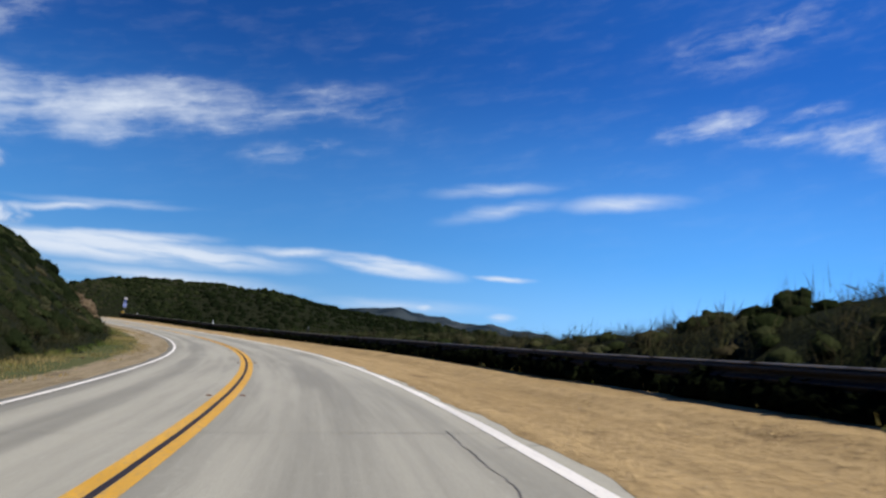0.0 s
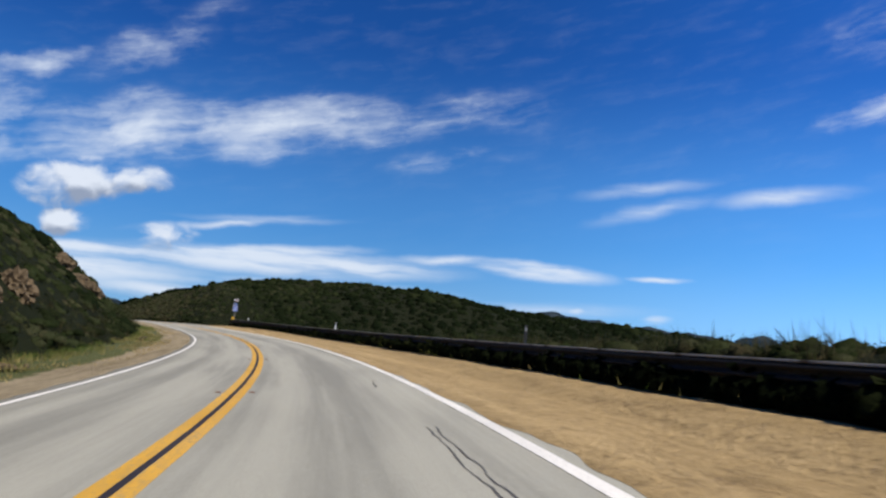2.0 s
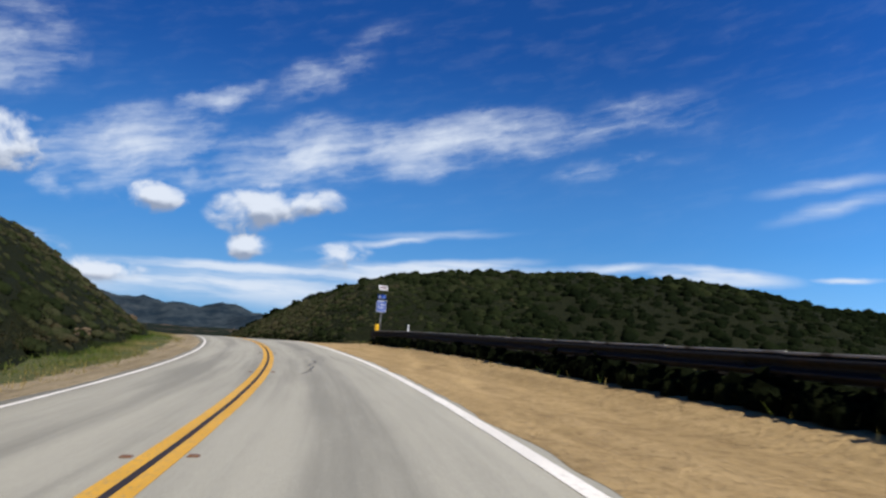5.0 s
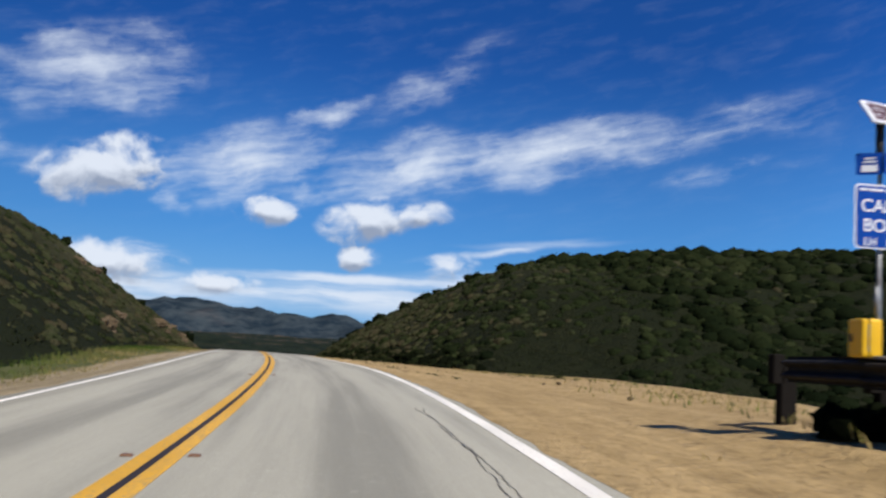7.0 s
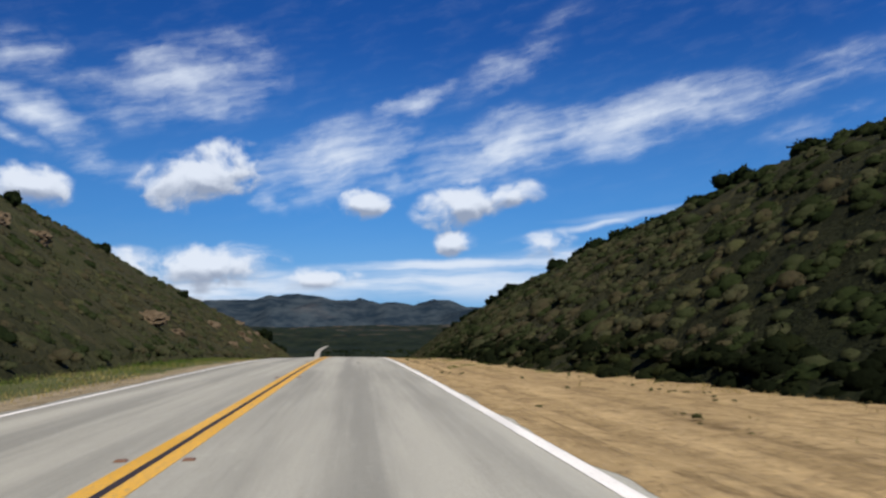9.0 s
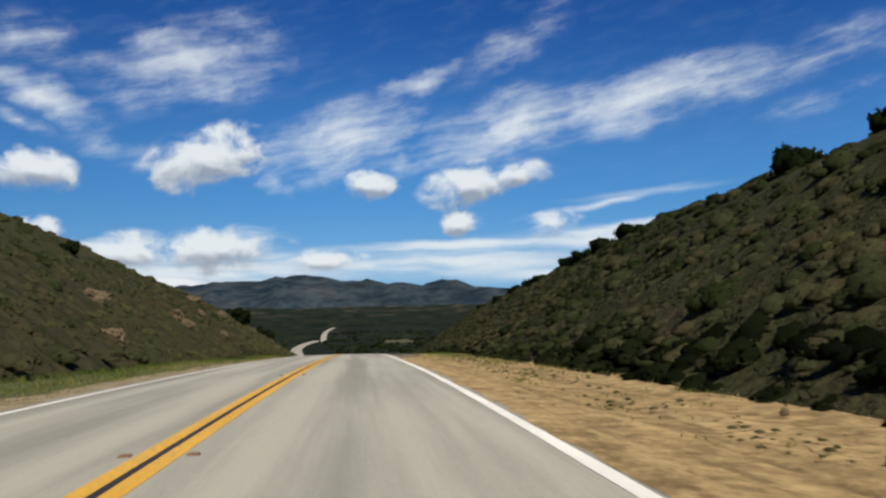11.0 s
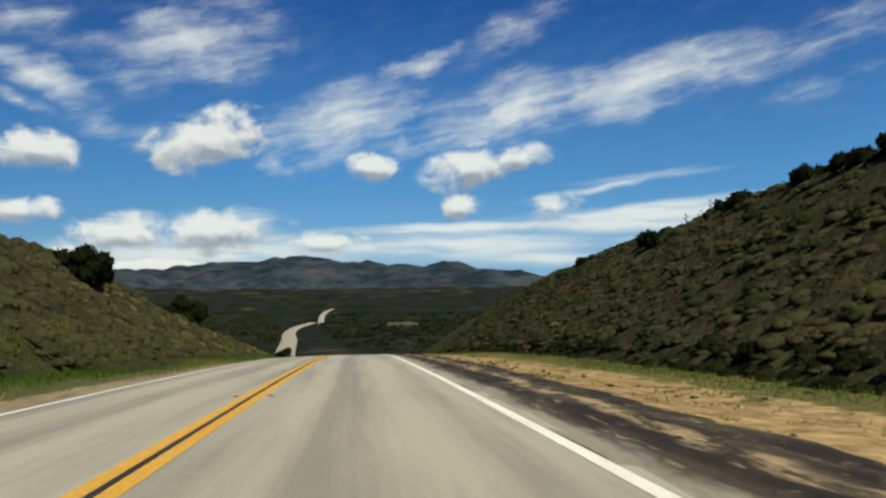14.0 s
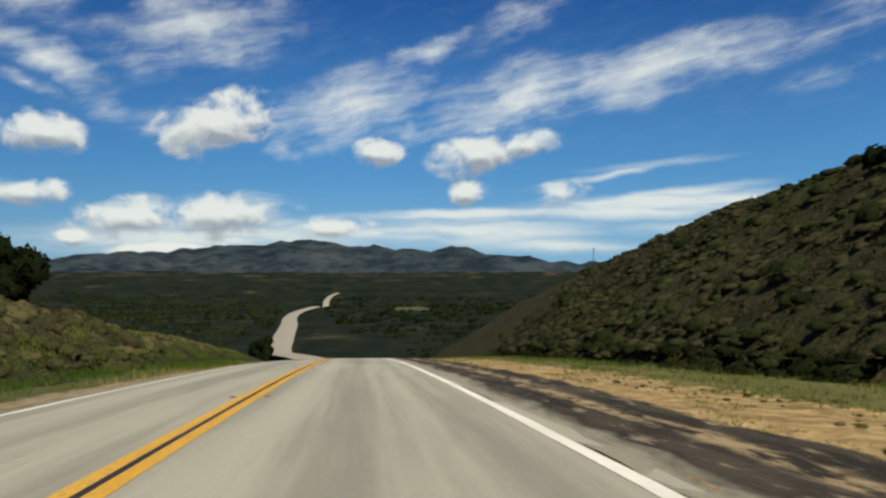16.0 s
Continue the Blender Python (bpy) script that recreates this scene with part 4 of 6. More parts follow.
for s0, d0 in ((42.4, 1.71), (41.6, 1.66), (42.9, 2.19), (290.6, 2.1), (291.4, 1.3), (70.5, 1.9), (71.4, 1.85), (72.2, 1.92), (70.9, 2.35), (73.4, 1.9), (335.5, 1.2), (336.4, 1.25), (307.8, 2.0)):
    crack([(s0, d0 - 0.12), (s0 + 0.05, d0), (s0 - 0.03, d0 + 0.12)], 0.07, int(s0 * 10), "short dark scuff on the asphalt", 0.02, SCUFF)
crack([(131.6, 0.95), (133.0, 1.25), (134.6, 1.3), (136.4, 1.15), (138.6, 1.3), (140.5, 1.45)], 0.055, 90, "wide ragged tar-filled crack", 0.03)
crack([(149.4, 0.93), (150.0, 1.0), (150.5, 1.1), (151.0, 1.28), (151.5, 1.48), (152.0, 1.61), (152.8, 1.52), (153.6, 1.57)], 0.06, 91, "wide ragged tar-filled crack", 0.02)
for k, (a, b, d0, d1) in enumerate(((28, 54, 2.80, 2.50), (72, 92, 2.76, 2.98), (149, 167, 2.54, 2.65))):
    for off in (-0.05, 0.06):
        crack([(a, d0 + off), ((a + b) / 2, (d0 + d1) / 2 + off * 0.8), (b, d1 + off)], 0.013 if a > 30 else 0.022, 110 + 2 * k + int(off > 0), "ragged double crack along the wheel path", 0.009)
crack([(138.5, 1.35), (139.5, 1.59), (141.0, 2.1)], 0.035, 130, "ragged tar-filled crack", 0.02)
crack([(138.0, 2.6), (140.5, 2.37), (144.0, 2.25)], 0.035, 131, "ragged tar-filled crack", 0.02)
crack([(145.0, -0.54), (149.5, -0.28)], 0.035, 132, "ragged tar-filled crack", 0.02)
crack([(146.0, 1.43), (147.5, 2.07)], 0.035, 133, "ragged tar-filled crack", 0.02)
crack([(60.6, 2.42), (61.4, 2.45), (62.6, 2.5)], 0.04, 97, "short dark ragged crack", 0.02)
crack([(143.5, -2.1), (146.5, -1.7), (149.0, -1.2)], 0.03, 94, "ragged tar-filled crack", 0.02)

# ---- raised markers in pairs beside the yellow stripes ----
mk = bpy.data.meshes.new("marker")
b_ = bmesh.new()
bmesh.ops.create_cone(b_, cap_ends=True, segments=4, radius1=0.075, radius2=0.05, depth=0.018, matrix=Matrix.Translation((0, 0, 0.009)) @ Matrix.Rotation(radians(45), 4, "Z"))
b_.to_mesh(mk)
b_.free()
mk.materials.append(REFLECT)
for s0 in np.arange(44.5 - 14.65 * 3, 480, 14.65):
    for d0 in (-0.27, 0.27):
        ob = new("road_marker", mk)
        ob.matrix_world = Matrix.Translation(Vector(at(s0, d0, 0.002))) @ Matrix.Rotation(radians(turn_at(s0)), 4, "Z")
        tagged(ob, "small amber raised marker glued on asphalt", "road marker", "centre line markers")


# ---- guard rail ----
RAIL_D = [(-30, 8.3), (20, 7.9), (70, 7.2), (120, 6.9), (155, 6.75), (165, 6.6)]
RAIL_H = [(-30, 0.69), (60, 0.71), (110, 0.78), (150, 0.90), (165, 0.90)]


def rail_frame(s):
    """Upright frame at the rail: x along the road, y to its right."""
    d = float(lerp(RAIL_D, s))
    return Matrix.Translation(Vector(at(s, d, 0.0))) @ Matrix.Rotation(radians(turn_at(s) + 90), 4, "Z") @ Matrix.Scale(-1, 4, (0, 1, 0))


def w_beam(length):
    """One length of W-shaped rail, centred, with its lips and thickness."""
    prof = [(0.0, -0.155), (0.012, -0.135), (0.0, -0.115), (-0.075, -0.095), (-0.083, -0.078), (-0.075, -0.060), (0.0, -0.022), (0.004, 0.0),
            (0.0, 0.022), (-0.075, 0.060), (-0.083, 0.078), (-0.075, 0.095), (0.0, 0.115), (0.012, 0.135), (0.0, 0.155)]
    full = prof + [(y + 0.006, z) for y, z in reversed(prof)]
    n = len(full)
    v = [(x, y, z) for x in (-length / 2, length / 2) for y, z in full]
    bm = bmesh.new()
    vs = [bm.verts.new(c) for c in v]
    for i in range(n):
        bm.faces.new((vs[i], vs[(i + 1) % n], vs[n + (i + 1) % n], vs[n + i]))
    h = len(prof)
    for e in (0, n):
        for i in range(h - 1):
            bm.faces.new((vs[e + i], vs[e + i + 1], vs[e + n - 2 - i], vs[e + n - 1 - i]))
    bmesh.ops.recalc_face_normals(bm, faces=bm.faces[:])
    return bm


rail = new("guardrail")
rail.location = at(100, 7.1, 0.1)
tagged(rail, "galvanised W-beam guardrail on wooden posts beside the shoulder", "guardrail")
inv = Matrix.Translation(-rail.location)


def shared(name, bm, mat):
    me = bpy.data.meshes.new(name)
    bm.to_mesh(me)
    bm.free()
    me.materials.append(mat)
    return me


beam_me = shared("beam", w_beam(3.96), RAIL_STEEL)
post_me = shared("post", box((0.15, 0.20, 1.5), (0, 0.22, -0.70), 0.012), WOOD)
# strip added along the beam top, a highlight put into its pale colour
lit_edge_me = shared("lit_edge_strip", box((3.94, 0.050, 0.034), (0, 0.008, 0.160), 0.006), LIT_EDGE_STEEL)
block_me = shared("blockout", box((0.15, 0.15, 0.36), (0, 0.09, 0.0), 0.012), WOOD)
for s0 in np.arange(-28, 164.5, 1.905):
    m = rail_frame(s0) @ Matrix.Translation((0, 0, float(lerp(RAIL_H, s0)) - 0.155))
    for nm, me in (("post", post_me), ("blockout", block_me)):
        ob = new(nm, me)
        ob.parent = rail
        ob.matrix_local = inv @ m @ Matrix.Translation((0, 0.0, -0.02))
for s0 in np.arange(-26.1, 163, 3.81):
    m0, m1 = rail_frame(s0 - 1.9).translation, rail_frame(s0 + 1.9).translation
    t = (m1 - m0).normalized()
    y = Vector((t.y, -t.x, 0)).normalized()
    zc = t.cross(y) * -1
    rot = Matrix((t, y, zc)).transposed().to_4x4()
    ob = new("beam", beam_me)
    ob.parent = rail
    lit_edge = new("lit_edge_strip", lit_edge_me)
    lit_edge.parent = rail
    lit_edge.matrix_local = inv @ Matrix.Translation((m0 + m1) / 2 + Vector((0, 0, float(lerp(RAIL_H, s0)) - 0.155))) @ rot
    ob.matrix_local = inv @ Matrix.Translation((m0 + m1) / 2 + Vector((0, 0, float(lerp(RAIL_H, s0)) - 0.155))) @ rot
# flared end shoe
sh = w_beam(1.7)
for v in sh.verts:
    k = (v.co.x + 0.85) / 1.7
    v.co.y += 0.06 * k * k
    v.co.z *= 1 - 0.04 * k
m = rail_frame(163.3)
end = part("end_shoe", sh, RAIL_STEEL, rail, "bent end piece of the rail")
end.matrix_local = inv @ Matrix.Translation(Vector((0, 0, 0.745))) @ m


# ---- call box ----
def text_mesh(txt, size, mat, name, parent, m, label=""):
    cu = bpy.data.curves.new("txt", "FONT")
    cu.body, cu.size, cu.extrude, cu.align_x, cu.align_y = txt, size, 0.0015, "CENTER", "CENTER"
    cu.offset = 0.002 * size / 0.16
    tmp = new("tmp_text", cu)
    me = bpy.data.meshes.new_from_object(tmp.evaluated_get(bpy.context.evaluated_depsgraph_get()))
    bpy.data.objects.remove(tmp)
    bpy.data.curves.remove(cu)
    me.name = name
    me.materials.clear()
    me.materials.append(mat)
    ob = new(name, me)
    ob.parent, ob.matrix_local = parent, m
    return tagged(ob, label)


def rounded_plate(w_, h_, r, t):
    """A plate in the xz plane with rounded corners, its face towards -y."""
    pts = []
    for cx, cz, a0 in ((w_ / 2 - r, h_ / 2 - r, 0), (-w_ / 2 + r, h_ / 2 - r, 90), (-w_ / 2 + r, -h_ / 2 + r, 180), (w_ / 2 - r, -h_ / 2 + r, 270)):
        for k in range(5):
            a = radians(a0 + k * 22.5)
            pts.append((cx + r * math.cos(a), cz + r * math.sin(a)))
    bm = bmesh.new()
    f = bm.faces.new([bm.verts.new((x, 0, z)) for x, z in pts])
    ex = bmesh.ops.extrude_face_region(bm, geom=[f])
    bmesh.ops.translate(bm, verts=[v for v in ex["geom"] if isinstance(v, bmesh.types.BMVert)], vec=(0, t, 0))
    bmesh.ops.recalc_face_normals(bm, faces=bm.faces[:])
    return bm


def call_box(s0, d0, h0):
    root = new("call_box")
    root.matrix_world = Matrix.Translation(Vector(at(s0, d0, h0))) @ Matrix.Rotation(radians(turn_at(s0) - 2), 4, "Z")
    tagged(root, "roadside emergency call box with blue sign and solar panel", "call box")
    pole = part("pole", merge(rod(0.023, (0, 0, -0.6), (0, 0, 2.95), 12), rod(0.045, (0, 0, -0.02), (0, 0, 0.05), 12)), GALV, root, "grey steel pole", True)
    part("mast", rod(0.045, (0, 0, 2.75), (0.0, 0, 3.29), 10), BLACK, root, "black mast under the panel", True)
    # blue sign
    zc, wd, ht = 2.26, 0.56, 0.67
    sign = part("sign", rounded_plate(wd, ht, 0.05, 0.006), SIGN_WHITE, root, "blue sign with white border")
    sign.location = (-0.02, -0.055, zc)
    face = part("face", rounded_plate(wd - 0.035, ht - 0.035, 0.04, 0.003), BLUE, sign, "blue reflective face")
    face.location = (0, -0.0045, 0)
    up = Matrix.Rotation(radians(90), 4, "X")
    text_mesh("CALL", 0.185, SIGN_WHITE, "letters", sign, Matrix.Translation((0, -0.008, 0.105)) @ up, "white letters CALL")
    text_mesh("BOX", 0.185, SIGN_WHITE, "letters", sign, Matrix.Translation((0, -0.008, -0.100)) @ up, "white letters BOX")
    text_mesh("LH", 0.115, SIGN_WHITE, "letters", sign, Matrix.Translation((-0.115, -0.008, -0.268)) @ up, "white letters LH")
    for i, x in enumerate((0.075, 0.135, 0.195)):
        part("number_bar", box((0.014 if i == 0 else 0.030, 0.003, 0.075), (x, -0.0075, -0.268)), SIGN_WHITE, sign)
    for x, wb in ((-0.185, 0.085), (-0.05, 0.150), (0.125, 0.150)):
        part("line_bar", box((wb, 0.003, 0.026), (x, -0.0075, 0.278)), SIGN_WHITE, sign)
    for z in (2.0, 2.5):
        part("bracket", box((0.16, 0.03, 0.04), (0, -0.035, z), 0.004), GALV, root)
    # small folded sign with the handset
    for sx, nm in ((-1, "box_plate"), (1, "phone_plate")):
        pl = part(nm, rounded_plate(0.26, 0.23, 0.02, 0.004), BLUE, root, "small blue plate")
        pl.matrix_local = Matrix.Translation((0.115 * sx - 0.01, -0.05 + 0.03 * (sx < 0), 2.82)) @ Matrix.Rotation(radians(28 * sx), 4, "Z")
        if sx > 0:
            hs = bmesh.new()
            rows = []
            for k in range(13):
                a = radians(-75 + 150 * k / 12 - 45)
                thick = 0.034 if k in (0, 1, 11, 12) else 0.016
                rows.append([hs.verts.new(((0.085 + q * thick) * math.cos(a) - 0.035, -0.003, (0.085 + q * thick) * math.sin(a) + 0.035)) for q in (-1, 1)])
            for p0, p1 in zip(rows, rows[1:]):
                hs.faces.new((p0[0], p0[1], p1[1], p1[0]))
            bmesh.ops.solidify(hs, geom=hs.faces[:], thickness=0.002)
            part("handset", hs, SIGN_WHITE, pl, "white handset symbol")
        else:
            part("outline", merge(box((0.15, 0.003, 0.07), (0, -0.004, -0.05)), box((0.13, 0.003, 0.016), (0, -0.004, 0.02)), box((0.10, 0.003, 0.016), (0, -0.004, 0.055))), SIGN_WHITE, pl, "white drawing of a box")
    # solar panel facing the sun
    pan = part("solar_panel", box((0.52, 0.03, 0.34), (0, 0, 0), 0.006), SIGN_WHITE, root, "white-framed solar panel")
    pan.matrix_local = Matrix.Translation((0.03, -0.05, 3.35)) @ Matrix.Rotation(radians(14), 4, "Z") @ Matrix.Rotation(radians(-36), 4, "X")
    for i in range(6):
        for j in range(3):
            part("cell", box((0.062, 0.004, 0.082), (-0.1825 + 0.073 * i, -0.0165, -0.095 + 0.095 * j)), CELL, pan)
    part("panel_arm", merge(rod(0.02, (0.0, 0, 3.25), (0.02, -0.01, 3.33), 8), box((0.16, 0.02, 0.05), (0.03, 0.0, 3.32), 0.003)), BLACK, root, "black bracket")
    # yellow housing
    hb = box((0.19, 0.34, 0.44), (0, 0, 0), 0.045, None, 3)
    hs_ = part("housing", hb, BOX_YELLOW, root, "yellow plastic call box housing", True)
    hs_.location = (-0.185, -0.12, 1.00)
    hs_.scale = (0.84, 0.84, 0.90)
    dr = box((0.09, 0.33, 0.43), (0, 0, 0), 0.035, None, 2)
    door = part("door", dr, BOX_YELLOW, hs_, "rounded yellow door")
    door.location = (-0.115, 0, 0)
    part("seam", box((0.010, 0.345, 0.445), (-0.072, 0, 0), 0.004), BLACK, hs_, "dark seam round the door")
    part("hinge", rod(0.012, (-0.08, -0.165, -0.15), (-0.08, -0.165, 0.15), 8), GALV, hs_)
    part("latch", box((0.02, 0.05, 0.09), (-0.048, 0.08, 0.0), 0.006), BLACK, door, "black latch")
    part("conduit", rod(0.018, (-0.035, -0.02, 1.25), (-0.035, -0.02, 1.55), 8), GALV, root, "short conduit", True)
    return root


call_box(162.6, 6.84, 0.08)


# ---- white marker posts behind the rail ----
def marker_post(banded=False):
    root = new("marker_post")
    bm = box((0.075, 0.02, 1.27), (0, 0, 0.535), 0.006)
    part("blade", bm, SIGN_WHITE, root, "white flexible blade")
    part("reflector", box((0.058, 0.004, 0.10), (0, -0.0125, 1.06), 0.001), GALV, root, "grey reflector")
    if banded:
        part("band", box((0.082, 0.026, 0.56), (0, 0, 0.90), 0.004), BLACK, root, "dark upper band")
        return tagged(root, "grey-white marker post with a dark upper half", "marker post", "marker posts")
    return tagged(root, "white roadside marker post behind the guardrail", "marker post", "marker posts")


mp = marker_post()
mp.matrix_world = Matrix.Translation(Vector(at(155, 7.02, 0.08))) @ Matrix.Rotation(radians(turn_at(155)), 4, "Z")
for s0 in (69.5, 112):
    post = marker_post(True) if s0 < 100 else copy_thing(mp, mp.matrix_world)
    post.matrix_world = (Matrix.Translation(Vector(at(s0, float(lerp(RAIL_D, s0)) + 0.4, 0.08))) @ Matrix.Rotation(radians(turn_at(s0)), 4, "Z"))


# ---- scrub ----
def leaf_tris(centres, normals, size, rng, aspect=1.9):
    """Pointed leaf sprays, one triangle each."""
    n = len(centres)
    a = rng.normal(size=(n, 3))
    a -= (a * normals).sum(1)[:, None] * normals * rng.uniform(0.0, 1.0, (n, 1))
    a /= np.linalg.norm(a, axis=1)[:, None]
    b = np.cross(a, normals + 0.9 * rng.normal(size=(n, 3)))
    b /= np.linalg.norm(b, axis=1)[:, None] + 1e-9
    k = size * rng.uniform(0.6, 1.3, (n, 1))
    b *= np.where((np.cross(b, a) * normals).sum(1) < 0, -1, 1)[:, None]
    return np.stack([centres - a * k * 0.5 * aspect - b * k * 0.5, centres - a * k * 0.5 * aspect + b * k * 0.5, centres + a * k * 0.5 * aspect], 1)


def scatter(name, label, category, shapes, pos, size, tint, mat, seed, kind="stuff", lean=None):
    """One mesh of many bushes: pos n x 3, size n x 2 (width, height), tint n."""
    rng = np.random.RandomState(seed)
    vs, fs, ts, ns, n0 = [], [], [], [], 0
    pick = rng.randint(0, len(shapes), len(pos))
    ang = rng.uniform(0, 2 * np.pi, len(pos))
    for k, (v, f, vn, *tv) in enumerate(shapes):
        i = np.where(pick == k)[0]
        if not len(i):
            continue
        c, s_ = np.cos(ang[i])[:, None], np.sin(ang[i])[:, None]
        x = (v[None, :, 0] * c - v[None, :, 1] * s_) * size[i, 0][:, None] + pos[i, 0][:, None]
        y = (v[None, :, 0] * s_ + v[None, :, 1] * c) * size[i, 0][:, None] + pos[i, 1][:, None]
        z = v[None, :, 2] * size[i, 1][:, None] + pos[i, 2][:, None]
        if lean is not None:
            z = z + (x - pos[i, 0][:, None]) * lean[i, 0][:, None] + (y - pos[i, 1][:, None]) * lean[i, 1][:, None]
        vs.append(np.stack([x, y, z], -1).reshape(-1, 3))
        ns.append(np.stack([vn[None, :, 0] * c - vn[None, :, 1] * s_, vn[None, :, 0] * s_ + vn[None, :, 1] * c, vn[None, :, 2] + 0 * c], -1).reshape(-1, 3))
        fs.append((f[None] + (n0 + np.arange(len(i)) * len(v))[:, None, None]).reshape(-1, 3))
        ts.append((tint[i][:, None] + (tv[0][None] if tv else np.repeat(rng.uniform(-0.1, 0.1, (len(i), len(v) // 3)), 3, 1))).ravel())
        n0 += len(i) * len(v)
    me = mesh_of(name, np.concatenate(vs), np.concatenate(fs), mat, True, (("tint", np.concatenate(ts)),), np.concatenate(ns))
    return tagged(new(name, me), label, category, kind=kind)


def slope_points(n, s_lo, s_hi, d_lo, d_hi, seed, power=1.0):
    """Random places beside the road: s, d and the ground there; d counts from the toe of the slope."""
    rng = np.random.RandomState(seed)
    s = rng.uniform(s_lo, s_hi, n)
    k = rng.uniform(0, 1, n)**power
    e = d_lo + (d_hi - d_lo) * k
    side = 1 if d_hi > 0 else -1
    d = side * lerp(RIGHT_TOE if side > 0 else LEFT_TOE, s) + e
    p = at(s, d)
    z, _, _ = ground_height(p[:, 0], p[:, 1])
    z = z + 0.36 * ss(0.6, 0.35, np.abs(e))
    return s, d, np.stack([p[:, 0], p[:, 1], z], 1)


def patchy(p, seed, f=0.11):
    return np.clip(0.5 + 0.42 * wave(p[:, 0], p[:, 1], f, seed) + 0.2 * wave(p[:, 0], p[:, 1], f * 3.1, seed + 1), 0, 1)


def tuft_shape(seed, blades, length, width, tall=0.62, lumps=4):
    """One unit bush of sage: upright leafy sprays crowding out of a few clumps, with no solid body."""
    rng = np.random.RandomState(seed)
    mid = rng.normal(size=(lumps, 3)) * (0.40, 0.40, 0)
    big = rng.uniform(0.40, 0.62, lumps)
    wh = rng.randint(0, lumps, blades)
    nrm = rng.normal(size=(blades, 3)) * (1, 1, 0.8)
    nrm[:, 2] = np.abs(nrm[:, 2])
    nrm /= np.linalg.norm(nrm, axis=1)[:, None]
    cen = mid[wh] + nrm * (big[wh] * rng.uniform(0.35, 1.05, blades)**0.6)[:, None]
    a = nrm * 0.8 + rng.normal(size=(blades, 3)) * 0.45 + (0, 0, 0.55)
    a /= np.linalg.norm(a, axis=1)[:, None]
    b = np.cross(a, rng.normal(size=(blades, 3)))
    b /= np.linalg.norm(b, axis=1)[:, None] + 1e-9
    k = rng.uniform(0.6, 1.3, (blades, 1))
    v = np.stack([cen - a * length * k * 0.5 - b * width * k * 0.5, cen - a * length * k * 0.5 + b * width * k * 0.5, cen + a * length * k * 0.5], 1).reshape(-1, 3)
    v[:, 2] = np.maximum(v[:, 2], -0.1) * tall / 0.62
    vn = np.repeat(nrm * 0.75 + (0, 0, 0.65), 3, 0)
    vn /= np.linalg.norm(vn, axis=1)[:, None]
    return v.astype(np.float32), np.arange(len(v)).reshape(-1, 3).astype(np.int32), vn.astype(np.float32)


def lobed_shape(seed, lobes, nu, nv, sprays, size, spread=0.55, tall=0.78, low=-0.4):
    """One unit bush of rounded leafy lobes, with leaf sprays breaking its outline."""
    rng = np.random.RandomState(seed)
    th, ph = np.meshgrid(np.linspace(0, 2 * np.pi, nu + 1)[:-1], np.linspace(low, 1.47, nv), indexing="ij")
    way = np.stack([np.cos(ph) * np.cos(th), np.cos(ph) * np.sin(th), np.sin(ph)], -1).reshape(-1, 3)
    i, j = np.meshgrid(np.arange(nu), np.arange(nv - 1), indexing="ij")
    a0, b0 = (i * nv + j).ravel(), ((i + 1) % nu * nv + j).ravel()
    tri = np.concatenate([np.stack([a0, b0, b0 + 1], 1), np.stack([a0, b0 + 1, a0 + 1], 1)])
    vs, fs, ns, ts, n0 = [], [], [], [], 0
    for k in range(lobes):
        a, q = rng.uniform(0, 2 * np.pi), spread * math.sqrt(rng.uniform()) if k else 0.0
        r = rng.uniform(0.30, 0.50) * (1.15 - 0.35 * q / spread)
        mid = np.array((q * math.cos(a), q * math.sin(a), rng.uniform(0.05, 0.22) + 0.25 * (1 - q / spread)))
        w1, w2 = rng.normal(size=(2, 3)) * 3.2
        rr = r * (1 + 0.09 * np.sin(way @ w1 + 1) + 0.07 * np.sin(way @ w2 * 1.7) + rng.normal(0, 0.05, len(way)))
        vs.append(mid + way * rr[:, None] * (1, 1, 0.9))
        ns.append(way)
        fs.append(tri + n0)
        n0 += len(way)
        lobe_tint = rng.normal(0, 0.08)
        ts.append(np.full(len(way), lobe_tint))
        m = sprays // lobes
        up = rng.normal(size=(m, 3))
        up[:, 2] = np.abs(up[:, 2]) * 0.9 - 0.1
        up /= np.linalg.norm(up, axis=1)[:, None]
        q3 = leaf_tris(mid + up * (r * rng.uniform(0.92, 1.08, m))[:, None], up, size, rng, 1.5).reshape(-1, 3)
        vs.append(q3)
        ns.append(np.repeat(up, 3, 0))
        fs.append(np.arange(3 * m).reshape(-1, 3) + n0)
        n0 += 3 * m
        ts.append(np.repeat(lobe_tint + rng.normal(0.02, 0.06, m), 3))
    v, vn = np.concatenate(vs), np.concatenate(ns) * 0.85 + (0, 0, 0.40)
    v[:, 2] *= tall
    vn /= np.linalg.norm(vn, axis=1)[:, None]
    return v.astype(np.float32), np.concatenate(fs).astype(np.int32), vn.astype(np.float32), np.concatenate(ts)


